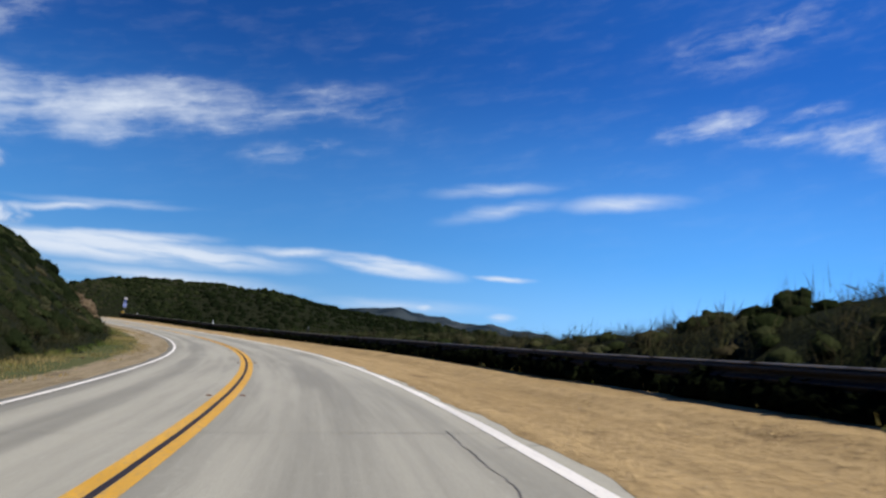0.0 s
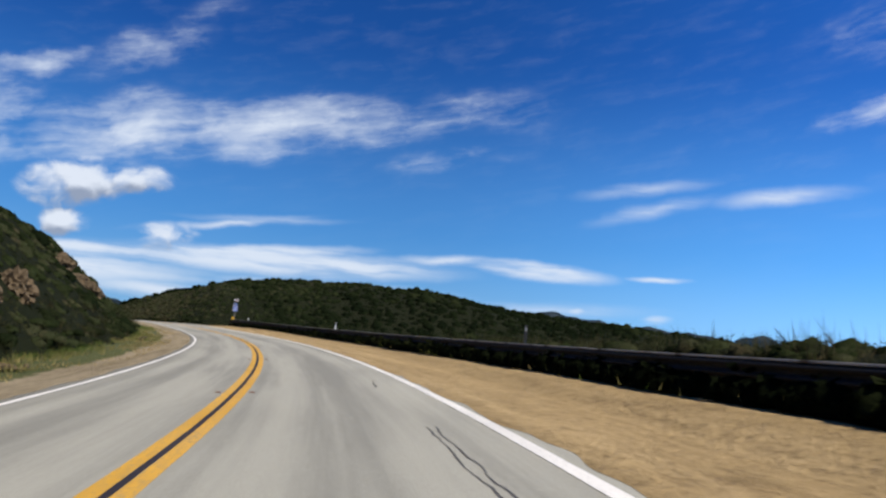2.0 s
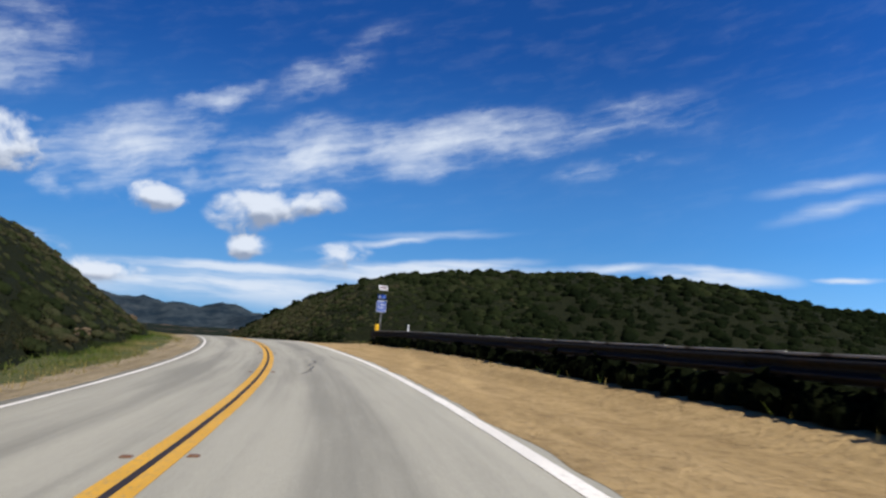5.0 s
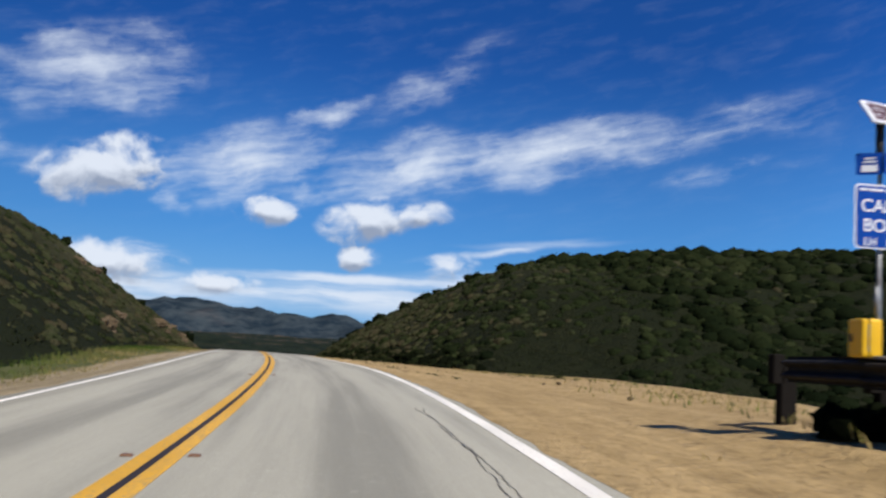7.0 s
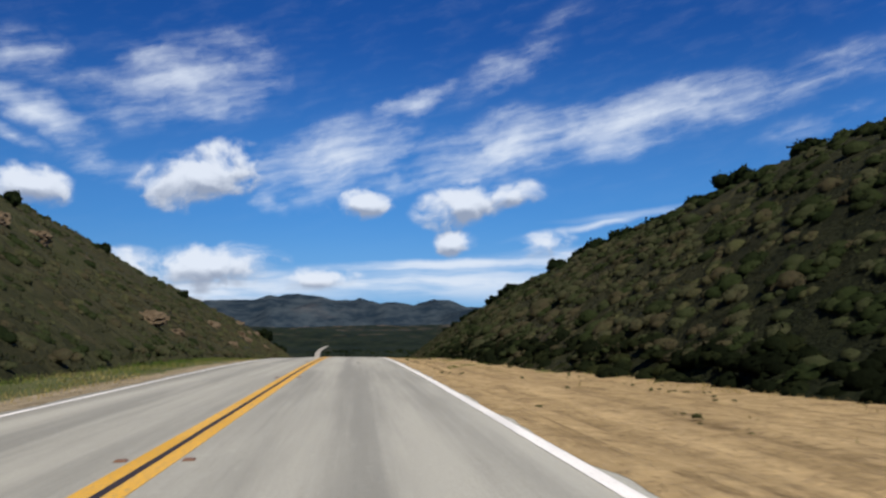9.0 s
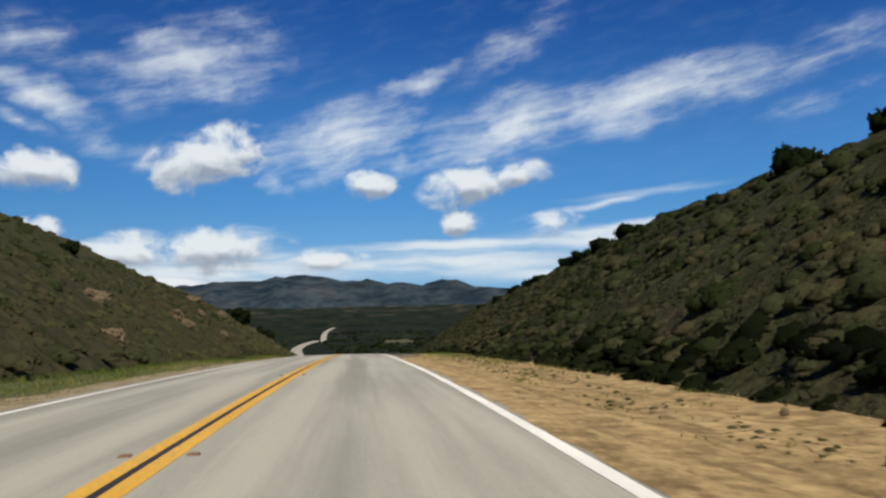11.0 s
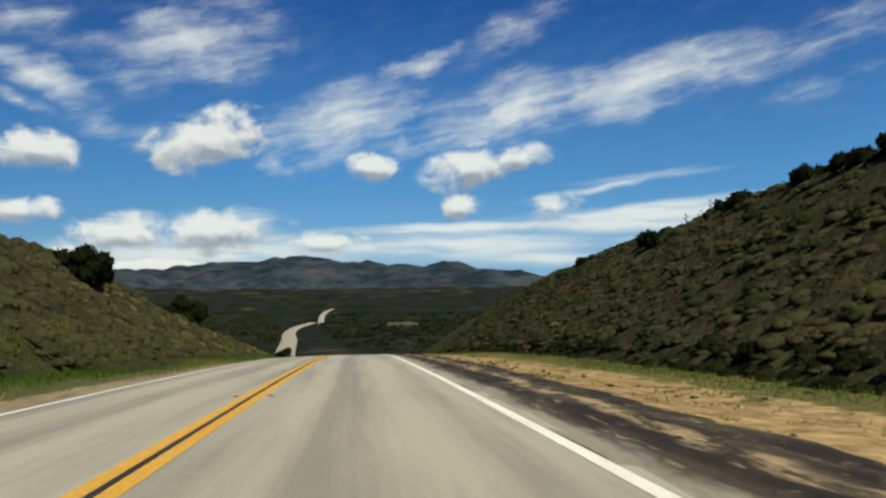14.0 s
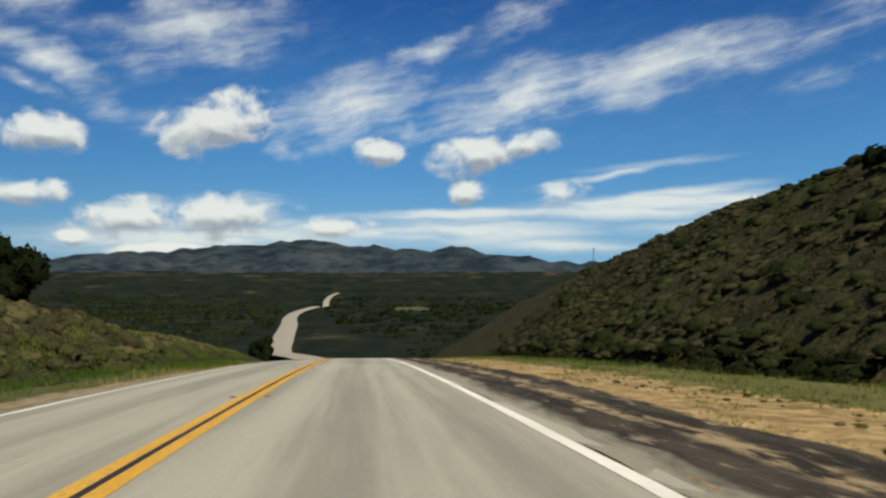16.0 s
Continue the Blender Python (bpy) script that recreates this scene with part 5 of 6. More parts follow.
SAGE = [lobed_shape(160 + k, 4, 5, 4, 28, 0.125, 0.60, 0.70, -0.7) for k in range(9)]
SAGE_FAR = [lobed_shape(180 + k, 3, 5, 3, 24, 0.13, 0.60, 0.70) for k in range(9)]
CLUMP = [lobed_shape(220 + k, 5, 6, 4, 110, 0.09, 0.55, 0.80, -0.85) for k in range(8)]
FARB = [lobed_shape(140 + k, 2, 6, 3, 8, 0.13, 0.45, 0.85) for k in range(8)]
TUFT = [tuft_shape(280 + k, 30, 0.26, 0.10, 0.55) for k in range(8)]
TWIGGY = [tuft_shape(260 + k, 70, 0.50, 0.030, 0.95) for k in range(6)]
SMALL = [lobed_shape(340 + j, 1, 5, 3, 8, 0.30, 0.3, 0.8) for j in range(6)]


# places where rock or bare soil keeps the scrub away: distance along, offset, half sizes
BARE = [(82, -9.6, 4, 0.7), (70, -8.7, 3, 0.5), (108.5, -10.9, 1.8, 1.0), (206.5, -8.8, 1.0, 0.8), (254.5, -10.9, 1.6, 0.9), (312, -11.7, 1.8, 1.2), (336.4, -15.6, 2.0, 0.9), (285, -9.7, 1.0, 0.7), (343.4, -13.5, 1.2, 0.8),
        (371, 14.9, 1.5, 0.55), (360, 13.8, 1.6, 0.55), (203, 16.8, 6.5, 4.6)]


def bushes(name, label, shapes, pts, lo, hi, seed, base_tint=0.0, mat=None, thin=0.0, tall=1.0, sink=0.17, bare=True):
    s, d, p = pts
    rng = np.random.RandomState(seed)
    grown = np.full(len(s), True)
    for bs, bd, hs, hd in BARE if bare else ():
        grown &= ((s - bs) / hs)**2 + ((d - bd) / hd)**2 > rng.uniform(0.2, 1.1, len(s))
    s, d, p = s[grown], d[grown], p[grown]
    if thin:
        keep = patchy(p, seed + 5, 0.16) > thin * rng.uniform(0.3, 1.3, len(p))
        s, d, p = s[keep], d[keep], p[keep]
    big = rng.uniform(0, 1, len(p))**1.5
    wd = lo + (hi - lo) * big
    t = 0.12 + 0.60 * patchy(p, seed) + rng.normal(0, 0.19, len(p)) + base_tint
    t = t + (0.34 * wave(p[:, 0], p[:, 1], 0.16, 33) - 0.22) * ss(245, 205, s) * (d > 8) * (s > 172) - 0.22 * ss(150, 110, s) * (d < 0)
    t = t + (0.16 * ss(275, 305, s) + 0.2 * ss(335, 355, s)) * (d < 0) + 0.03 * ss(265, 300, s) * ss(385, 350, s) * (d > 0)
    t = np.clip(t, 0.02, 0.98)
    z0, zx, zy = (ground_height(p[:, 0] + ax, p[:, 1] + ay)[0] for ax, ay in ((0, 0), (0.6, 0), (0, 0.6)))
    lean = np.clip(np.stack([zx - z0, zy - z0], 1) / 0.6, -0.8, 0.8) * 0.3 * (np.abs(d) - lerp(RIGHT_TOE, s) * (d > 0) - lerp(LEFT_TOE, s) * (d < 0) > 1.2)[:, None]
    p = p - np.stack([0 * wd, 0 * wd, 0.4 * sink + sink * wd], 1)
    scatter(name, label, "scrub", shapes, p, np.stack([wd, wd * rng.uniform(0.65, 1.05, len(p)) * tall], 1), t, mat or SCRUB, seed, lean=lean)


# right-hand hill
bushes("hillside_scrub", "dense sage and chamise scrub on the hillside", SAGE, slope_points(1150, 176, 300, 0.3, 7, 1), 0.34, 0.88, 201, -0.02)
bushes("hillside_scrub", "low brown sage on the hillside", SAGE, slope_points(1150, 296, 420, 0.3, 7, 10), 0.36, 0.95, 211, 0.12, None, 0, 0.72, 0.10)
bushes("hillside_scrub", "dense sage and chamise scrub on the hillside", SAGE_FAR, slope_points(2300, 172, 305, 6.0, 24, 2), 0.40, 0.98, 202, -0.02)
bushes("hillside_scrub", "low brown sage on the hillside", SAGE_FAR, slope_points(2200, 296, 430, 6.0, 22, 12), 0.38, 1.0, 212, 0.12, None, 0, 0.72, 0.10)
bushes("hilltop_scrub", "dark chaparral along the hilltop", SAGE_FAR, slope_points(380, 178, 430, 13, 26, 3), 0.5, 1.1, 203, -0.25)
# foot of the hill: a hedge of taller bushes, the shadow band in their colour
bushes("roadside_scrub", "tall bushes at the foot of the hill, its shadow put into their dark colour", SAGE, slope_points(420, 176, 275, -0.3, 1.4, 4), 0.50, 0.95, 204, 0.1, SHADE_BRUSH, 0, 1.1)
bushes("roadside_scrub", "bushes at the foot of the brown slope, coloured dark for the shadow there", SAGE_FAR, slope_points(520, 270, 420, -0.45, 0.8, 44), 0.42, 0.75, 244, 0.2, SHADE_BRUSH, 0, 1.1)
# larger bushes among the sage
bushes("hillside_bush", "rounded dark green bushes among the sage", CLUMP, slope_points(380, 174, 230, 1.5, 26, 14), 0.55, 1.2, 215, 0.3, DARK_LEAF, 0, 0.9)
bushes("hillside_bush", "rounded olive bushes among the brown sage", CLUMP, slope_points(260, 230, 430, 0.8, 20, 15), 0.5, 1.15, 216, -0.15, None, 0, 1.0, 0.10)
bushes("hillside_bush", "rounded green bushes on the cut slope", CLUMP, slope_points(330, 20, 400, -18, -1.0, 16), 0.4, 0.95, 217, -0.12)
bushes("hillside_bush", "dark green bushes crowding the rocky bank", CLUMP, slope_points(260, 8, 150, -11, -0.5, 18), 0.6, 1.2, 220, 0.35, DARK_LEAF)
bushes("bank_brush", "brown and green brush on the low bank", SAGE, slope_points(300, 352, 425, -8, -1.0, 17), 0.4, 0.85, 218, 0.10, DRY_SAGE)
bushes("bank_brush", "olive brush covering the low bank", CLUMP, slope_points(330, 318, 400, -12, -0.5, 47), 0.45, 0.95, 247, 0.25, None, 0, 0.95, 0.10)
bushes("bank_brush", "pale dry sage on the low bank", TUFT, slope_points(500, 340, 425, -9, -0.6, 37), 0.4, 0.8, 238, 0.2, DRY_SAGE)
bushes("hillside_tufts", "low leafy growth between the bushes", TUFT, slope_points(2600, 176, 425, 0.0, 9, 31), 0.35, 0.75, 231, 0.05)
bushes("hillside_tufts", "brown brush softening the far slope", TUFT, slope_points(1700, 292, 425, 2.0, 15, 51), 0.5, 0.95, 251, 0.22, None, 0, 0.9)
bushes("bank_tufts", "dry brown brush beyond the end of the guardrail", TUFT, slope_points(190, 158, 186, 0.2, 5, 52), 0.4, 0.8, 252, -0.15, DRY_SAGE)
bushes("hillside_tufts", "low leafy growth between the bushes", TUFT, slope_points(2600, 12, 395, -9, 0.0, 32), 0.35, 0.75, 232, 0.10)
bushes("hillside_bush", "grey-green sage mounds on the lower slope", CLUMP, slope_points(260, 202, 262, 0.4, 9, 41), 0.40, 0.85, 241, 0.20)
bushes("hill_grass", "olive grass on an open patch of the hillside", TUFT, slope_points(900, 193, 212, 0.4, 9.5, 42), 0.30, 0.60, 242, 0.30, None, 0, 0.8, 0.10, False)
# left-hand cut
bushes("cut_slope_scrub", "sage scrub on the cut slope", SAGE, slope_points(2150, 10, 392, -8.0, -0.2, 5), 0.36, 0.92, 205, 0.10)
bushes("cut_slope_scrub", "sage scrub on the cut slope", SAGE_FAR, slope_points(2300, 20, 400, -20, -6.0, 6), 0.42, 1.0, 206, 0.10, None, 0.08)
bushes("hilltop_scrub", "dark chaparral along the brow of the cut", SAGE_FAR, slope_points(380, 20, 400, -26, -14, 7), 0.5, 1.1, 207, -0.12)
bushes("bank_twigs", "grey-brown twiggy brush at the foot of the bank", TWIGGY, slope_points(260, 20, 150, -2.4, -0.1, 19), 0.45, 0.8, 225, 0.45)


def along_rail(n, lo, hi, d_lo, d_hi, seed, power=1.0, gaps=True):
    """Places along the guardrail, with gaps that let the bank show under it."""
    rng = np.random.RandomState(seed)
    s = rng.uniform(lo, hi, n)
    d = lerp(RAIL_D, s) + d_lo + (d_hi - d_lo) * rng.uniform(0, 1, n)**power
    keep = wave(s, 0 * s, 0.45, 77) > (-0.95 if gaps else -9)
    s, d = s[keep], d[keep]
    return s, d, at(s, d, 0.0)


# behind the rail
# dark-coloured brush stands in for the shade under the rail and blocks light
bushes("rail_scrub", "low brush growing up behind the guardrail, coloured dark for the shade there", FARB, along_rail(1550, -20, 161, 0.05, 1.15, 88, 1.3), 0.40, 0.56, 208, -0.2, SHADE_BRUSH, 0, 1.45, 0.0)
bushes("rail_weeds", "weeds standing under the guardrail, coloured dark for its shade", SMALL, along_rail(1900, -20, 163, -0.10, 0.16, 90), 0.50, 0.70, 214, -0.2, SHADE_BRUSH, 0, 1.2, 0.0)
bushes("rail_twigs", "thin dry twigs standing above the guardrail", TWIGGY, along_rail(70, -20, 100, 0.7, 1.8, 92, 1.0, False), 0.5, 0.8, 219, 0.2, None, 0, 1.35)
bushes("mound_brush", "dark brush on the mound behind the guardrail", SAGE_FAR, slope_points(640, -14, 95, 0.2, 6, 13), 0.50, 0.90, 213, -0.05)
bushes("mound_twigs", "thin bare twigs on the brushy mound", TWIGGY, slope_points(620, -14, 95, 0.4, 4, 23), 0.45, 0.85, 226, 0.05, None, 0, 1.15)
bushes("bank_scrub", "brown and green brush on the bank below the guardrail", SAGE_FAR, slope_points(600, -20, 200, 0.9, 12, 9), 0.45, 0.95, 209, -0.02)


def field_points(n, x0, x1, y0, y1, seed):
    rng = np.random.RandomState(seed)
    p = np.stack([rng.uniform(x0, x1, n), rng.uniform(y0, y1, n)], 1)
    z, s, d = ground_height(p[:, 0], p[:, 1])
    return s, d, np.stack([p[:, 0], p[:, 1], z], 1)


def off_road(pts, gap):
    s, d, p = pts
    fxp = np.interp(p[:, 1], fy, fx)
    ok = (np.abs(d) > gap) & ((np.abs(p[:, 0] - fxp) > 7) | (p[:, 1] < 549))
    return s[ok], d[ok], p[ok]


# the far flank of the hill, seen across the bend
bushes("hill_chaparral", "dark chaparral on the rounded hill", FARB, off_road(field_points(4200, 62, 180, 140, 290, 21), 24), 1.0, 2.2, 221, 0.12, DARK_LEAF, 0, 0.95)
bushes("hill_chaparral", "dark chaparral on the long shoulder of the hill", FARB, off_road(field_points(1500, 150, 290, 110, 230, 25), 24), 1.2, 2.6, 227, 0.12, DARK_LEAF, 0, 0.95)
bushes("hill_chaparral", "dark undergrowth between the chaparral of the hill", SMALL, off_road(field_points(3800, 64, 160, 150, 260, 28), 24), 0.7, 1.5, 229, 0.0, DARK_LEAF, 0, 0.9)
bushes("valley_chaparral", "dark chaparral filling the valley", SMALL, off_road(field_points(2800, -130, 140, 400, 760, 22), 32), 1.2, 2.7, 222, -0.05, DARK_LEAF)
bushes("valley_chaparral", "dark chaparral on the far valley side", SMALL, off_road(field_points(2800, -280, 280, 740, 1400, 23), 15), 2.6, 5.2, 223, -0.05, DARK_LEAF)
bushes("valley_chaparral", "dark chaparral east of the road", FARB, off_road(field_points(900, 60, 330, 10, 150, 24), 20), 1.2, 2.8, 224, -0.2)


# ---- single bushes and small trees ----
def bush(name, s0, d0, wd, ht, seed, label, category, mat, stem_h=0.5, leaves=900, size=0.085, sink=0.1):
    """A bush or small tree: forked stems and a crown of many leaf sprays in uneven clumps."""
    rng = np.random.RandomState(seed)
    p = at(s0, d0)
    z, _, _ = ground_height(np.array([p[0]]), np.array([p[1]]))
    root = new(name)
    root.location = (p[0], p[1], float(z[0]) - sink)
    tagged(root, label, category)
    n = rng.randint(4, 7)
    stems, tips = [], []
    for k in range(n):
        a = 2 * np.pi * k / n + rng.uniform(-.4, .4)
        q0 = Vector((0.06 * math.cos(a), 0.06 * math.sin(a), 0))
        q1 = Vector((wd * 0.22 * math.cos(a), wd * 0.22 * math.sin(a), ht * stem_h * rng.uniform(.7, 1.0)))
        q2 = q1 + Vector((wd * 0.2 * math.cos(a + .3), wd * 0.2 * math.sin(a + .3), ht * 0.3))
        stems += [rod(0.05 * ht / 2, q0, q1, 6, 0.032 * ht / 2), rod(0.032 * ht / 2, q1, q2, 5, 0.012 * ht / 2)]
        tips += [q1, q1.lerp(q2, .5)]
    part("stems", merge(*stems), BARK, root, "thin forked stems")
    lump = np.array([tuple(t) for t in tips])
    lump = np.concatenate([lump, rng.normal(size=(18, 3)) * (wd * .22, wd * .22, ht * .16) + (0, 0, ht * (.38 + .35 * stem_h))])
    lr = rng.uniform(0.15, 0.25, len(lump)) * wd
    lump[:, 2] = np.clip(lump[:, 2], lr * 0.6, ht - lr)
    vs, fs, ns, ts, n0 = [], [], [], [], 0
    ball = bmesh.new()
    bmesh.ops.create_icosphere(ball, subdivisions=2, radius=1)
    way = np.array([tuple(q.co) for q in ball.verts])
    tri = np.array([[q.index for q in fc.verts] for fc in ball.faces])
    ball.free()
    for c, r in zip(lump, lr):
        w1 = rng.normal(size=(2, 3)) * 3.5
        rr = r * (0.92 + 0.12 * np.sin(way @ w1[0]) + 0.10 * np.sin(way @ w1[1] * 1.6) + rng.normal(0, 0.06, len(way)))
        vs.append(c + way * rr[:, None])
        ns.append(way)
        fs.append(tri + n0)
        ts.append(np.full(len(way), 0.3 + rng.normal(0, 0.12)))
        n0 += len(way)
    nrm = rng.normal(size=(leaves, 3))
    nrm[:, 2] += 0.25
    nrm /= np.linalg.norm(nrm, axis=1)[:, None]
    wh = rng.randint(0, len(lump), leaves)
    cen = lump[wh] + nrm * (lr[wh] * rng.uniform(.85, 1.18, leaves))[:, None]
    cen[:, 2] = np.maximum(cen[:, 2], 0.1)
    sprays = leaf_tris(cen, nrm, size * wd, rng).reshape(-1, 3)
    v = np.concatenate(vs + [sprays])
    f = np.concatenate(fs + [np.arange(len(sprays)).reshape(-1, 3) + n0])
    vn = np.concatenate(ns + [np.repeat(nrm, 3, 0)]) * 0.9 + (0, 0, 0.3)
    t = np.concatenate(ts + [np.repeat(np.clip(0.35 + rng.normal(0, .15, leaves), 0, 1), 3)])
    ob = new("crown", mesh_of("crown", v, f, mat, True, (("tint", t),), vn))
    ob.parent = root
    return root


bush("small_tree", 361, -13.4, 2.2, 2.5, 1, "small dark evergreen tree on the low bank", "tree", DARK_LEAF, 0.25, 3000, 0.07)
bush("small_tree", 393, -14.0, 3.1, 3.3, 2, "broad dark evergreen tree beside the verge", "tree", DARK_LEAF, 0.15, 4000, 0.06)
bush("small_tree", 397, -17.5, 2.9, 3.1, 12, "dark evergreen tree on the low bank", "tree", DARK_LEAF, 0.15, 3600, 0.06)
for k, (s0, d0, wd, ht) in enumerate(((246, 25.0, 3.0, 1.1), (255, 26.0, 3.0, 1.2), (240, 20.5, 3.0, 0.9), (237, 22.5, 3.2, 1.0), (245, 20.5, 2.6, 0.8), (256, 22.4, 3.6, 1.1), (260.5, 22.2, 3.4, 1.1), (264.5, 22.0, 3.6, 1.4), (269, 21.6, 3.4, 1.4), (272, 21.4, 3.0, 1.2), (278.6, 20.4, 3.2, 1.3), (302, 20.6, 3.0, 0.9), (325.5, 21.8, 3.0, 1.0),
                                      (313.9, 21.8, 3.4, 1.2), (318, 21.6, 3.2, 1.1), (321.7, 21.6, 3.2, 1.1), (338.5, 21.6, 2.8, 0.8), (342, 21.5, 2.8, 0.9), (345.6, 21.6, 2.6, 0.8), (352.5, 21.4, 2.8, 0.9), (364.2, 21.0, 3.0, 1.2), (367.0, 21.4, 2.6, 1.0), (384, 21.6, 3.0, 0.8))):
    bush("ridge_bush", s0, d0, wd * 0.68, ht, 30 + k, "large dark bush on the crest of the hill", "bush", DARK_LEAF, 0.25, 1000, 0.075, 0.4)
for k, (s0, d0, wd, ht) in enumerate(((264, -22.5, 2.0, 1.2), (283, -21, 1.8, 1.1), (306, -18, 1.6, 1.0))):
    bush("ridge_bush", s0, d0, wd * 0.68, ht, 60 + k, "dark bush on the brow of the cut", "bush", DARK_LEAF, 0.25, 900, 0.075)
for k, (s0, d0, wd, ht) in enumerate(((14, 12.0, 1.6, 1.0), (18, 11.6, 1.4, 0.9), (22, 12, 1.5, 0.9), (40, 11.0, 1.2, 0.8), (52, 10.6, 1.0, 0.8), (88, 10.6, 1.1, 0.9))):
    bush("brush_clump", s0, d0, wd * 0.6, ht * 0.7, 80 + k, "dark twiggy brush behind the guardrail", "bush", SCRUB, 0.5, 420, 0.035)
bush("valley_bush", 470, -9.5, 3.2, 3.4, 99, "round dark bush where the road drops away", "bush", DARK_LEAF, 0.35, 900, 0.05)


# ---- dry flower stalks on the ridge ----
def stalk(s0, d0, ht, seed):
    rng = np.random.RandomState(seed)
    p = at(s0, d0)
    z, _, _ = ground_height(np.array([p[0]]), np.array([p[1]]))
    root = new("yucca")
    root.location = (p[0], p[1], float(z[0]) - 0.05)
    tagged(root, "dry yucca with a tall dead flower stalk", "yucca", "yuccas on the ridge")
    part("stalk", rod(0.035, (0, 0, 0), (0.1, 0.05, ht), 6, 0.012), BARK, root, "dry brown stalk")
    part("flower_head", merge(*[rod(0.012, (0.1, 0.05, ht * (0.72 + 0.04 * k)), (0.1 + 0.12 * math.cos(k * 2.4), 0.05 + 0.12 * math.sin(k * 2.4), ht * (0.78 + 0.035 * k)), 4, 0.02) for k in range(7)]), BARK, root, "dead flower branches")
    a = rng.uniform(0, 2 * np.pi, 40)
    tilt = rng.uniform(0.25, 1.2, 40)
    tip = np.stack([np.cos(a) * np.cos(tilt), np.sin(a) * np.cos(tilt), np.sin(tilt)], 1) * 0.4
    sd = np.stack([-np.sin(a), np.cos(a), 0 * a], 1) * 0.02
    v = np.stack([-sd, sd, tip], 1).reshape(-1, 3)
    ob = new("leaves", mesh_of("leaves", v, np.arange(len(v)).reshape(-1, 3), SCRUB, False, (("tint", np.full(len(v), 0.7)),)))
    ob.parent = root
    return root


for k, (s0, d0, ht) in enumerate(((345.5, 15.7, 2.6), (344, 16.2, 2.7), (427, 21.6, 1.7))):
    stalk(s0, d0, ht, k)


# ---- rocks ----
def boulder(name, s0, d0, size, seed, label, mat, sink=0.35, category="rock"):
    rng = np.random.RandomState(seed)
    bm = bmesh.new()
    bmesh.ops.create_icosphere(bm, subdivisions=4 if max(size) > 0.4 else 2, radius=1)
    o = Vector(rng.uniform(-50, 50, 3))
    for v in bm.verts:
        flute = Vector((v.co.x * 5.5, v.co.y * 5.5, v.co.z * 1.2)) + o
        k = 1 + 0.16 * noise.noise(flute) + 0.4 * noise.noise(v.co * 1.3 + o) + 0.35 * abs(noise.noise(v.co * 2.9 + o)) + 0.15 * noise.cell(v.co * 2.3 + o) + 0.22 * noise.noise(v.co * 5.5 + o) + 0.12 * noise.noise(v.co * 11 + o)
        v.co = Vector((v.co.x * size[0] * k, v.co.y * size[1] * k, v.co.z * size[2] * k))
    p = at(s0, d0)
    z, _, _ = ground_height(np.array([p[0]]), np.array([p[1]]))
    ob = part(name, bm, mat, None, "", False)
    on_dirt = -lerp(LEFT_TOE, s0) < d0 < lerp(RIGHT_TOE, s0)
    zc = float(at(s0, d0, 0.0)[2]) - 0.02 if on_dirt else float(z[0])
    ob.matrix_world = Matrix.Translation((p[0], p[1], zc + size[2] * (1 - sink * 2) * 0.5)) @ Matrix.Rotation(rng.uniform(0, 6.28), 4, "Z")
    return tagged(ob, label, category)


for k, (s0, d0, a, b, c) in enumerate(((67, -8.4, 0.8, 0.5, 0.45), (71.5, -8.8, 1.0, 0.55, 0.55), (76, -9.0, 0.9, 0.5, 0.5), (81, -9.4, 1.1, 0.6, 0.65),
                                       (107.0, -11.8, 0.8, 0.5, 0.6), (109.8, -10.1, 0.8, 0.5, 0.55), (108.8, -10.8, 0.6, 0.45, 0.45),
                                       (206.5, -8.8, 0.6, 0.45, 0.5), (250.7, -18.6, 0.8, 0.6, 0.6), (255.5, -18.0, 0.9, 0.6, 0.5), (219.6, -10.0, 0.5, 0.4, 0.35), (254.5, -10.9, 1.0, 0.7, 0.6), (259.3, -10.0, 0.5, 0.4, 0.35),
                                       (292.5, -12.7, 0.8, 0.5, 0.5), (285, -9.7, 0.7, 0.5, 0.45), (312.1, -12.1, 0.8, 0.5, 0.5), (311.5, -11.3, 0.6, 0.4, 0.4), (336.4, -15.3, 0.9, 0.5, 0.4), (343.4, -13.5, 0.8, 0.5, 0.5), (326, -12.8, 0.6, 0.4, 0.35), (323.2, -10.3, 0.6, 0.4, 0.35),
                                       (150, -7.9, 0.28, 0.2, 0.2), (152.4, -7.9, 0.32, 0.22, 0.22), (147.6, -7.9, 0.22, 0.16, 0.15), (100.6, -6.0, 0.3, 0.2, 0.12), (103.3, -6.0, 0.34, 0.24, 0.13), (67.4, -6.1, 0.5, 0.3, 0.1))):
    boulder("rock_outcrop", s0, d0, (a, b, c), 300 + k, "tan sandstone outcrop showing through the scrub", ROCK, 0.72)
for k, (s0, d0, a, b, c) in enumerate(((371.4, 14.8, 0.6, 0.24, 0.13), (359.2, 13.9, 0.6, 0.25, 0.12), (361.0, 13.6, 0.5, 0.22, 0.12))):
    boulder("eroded_bank", s0, d0, (a, b, c), 350 + k, "bare reddish eroded soil bank on the slope", EARTH, 0.66, "bare soil")
rk = np.random.RandomState(77)
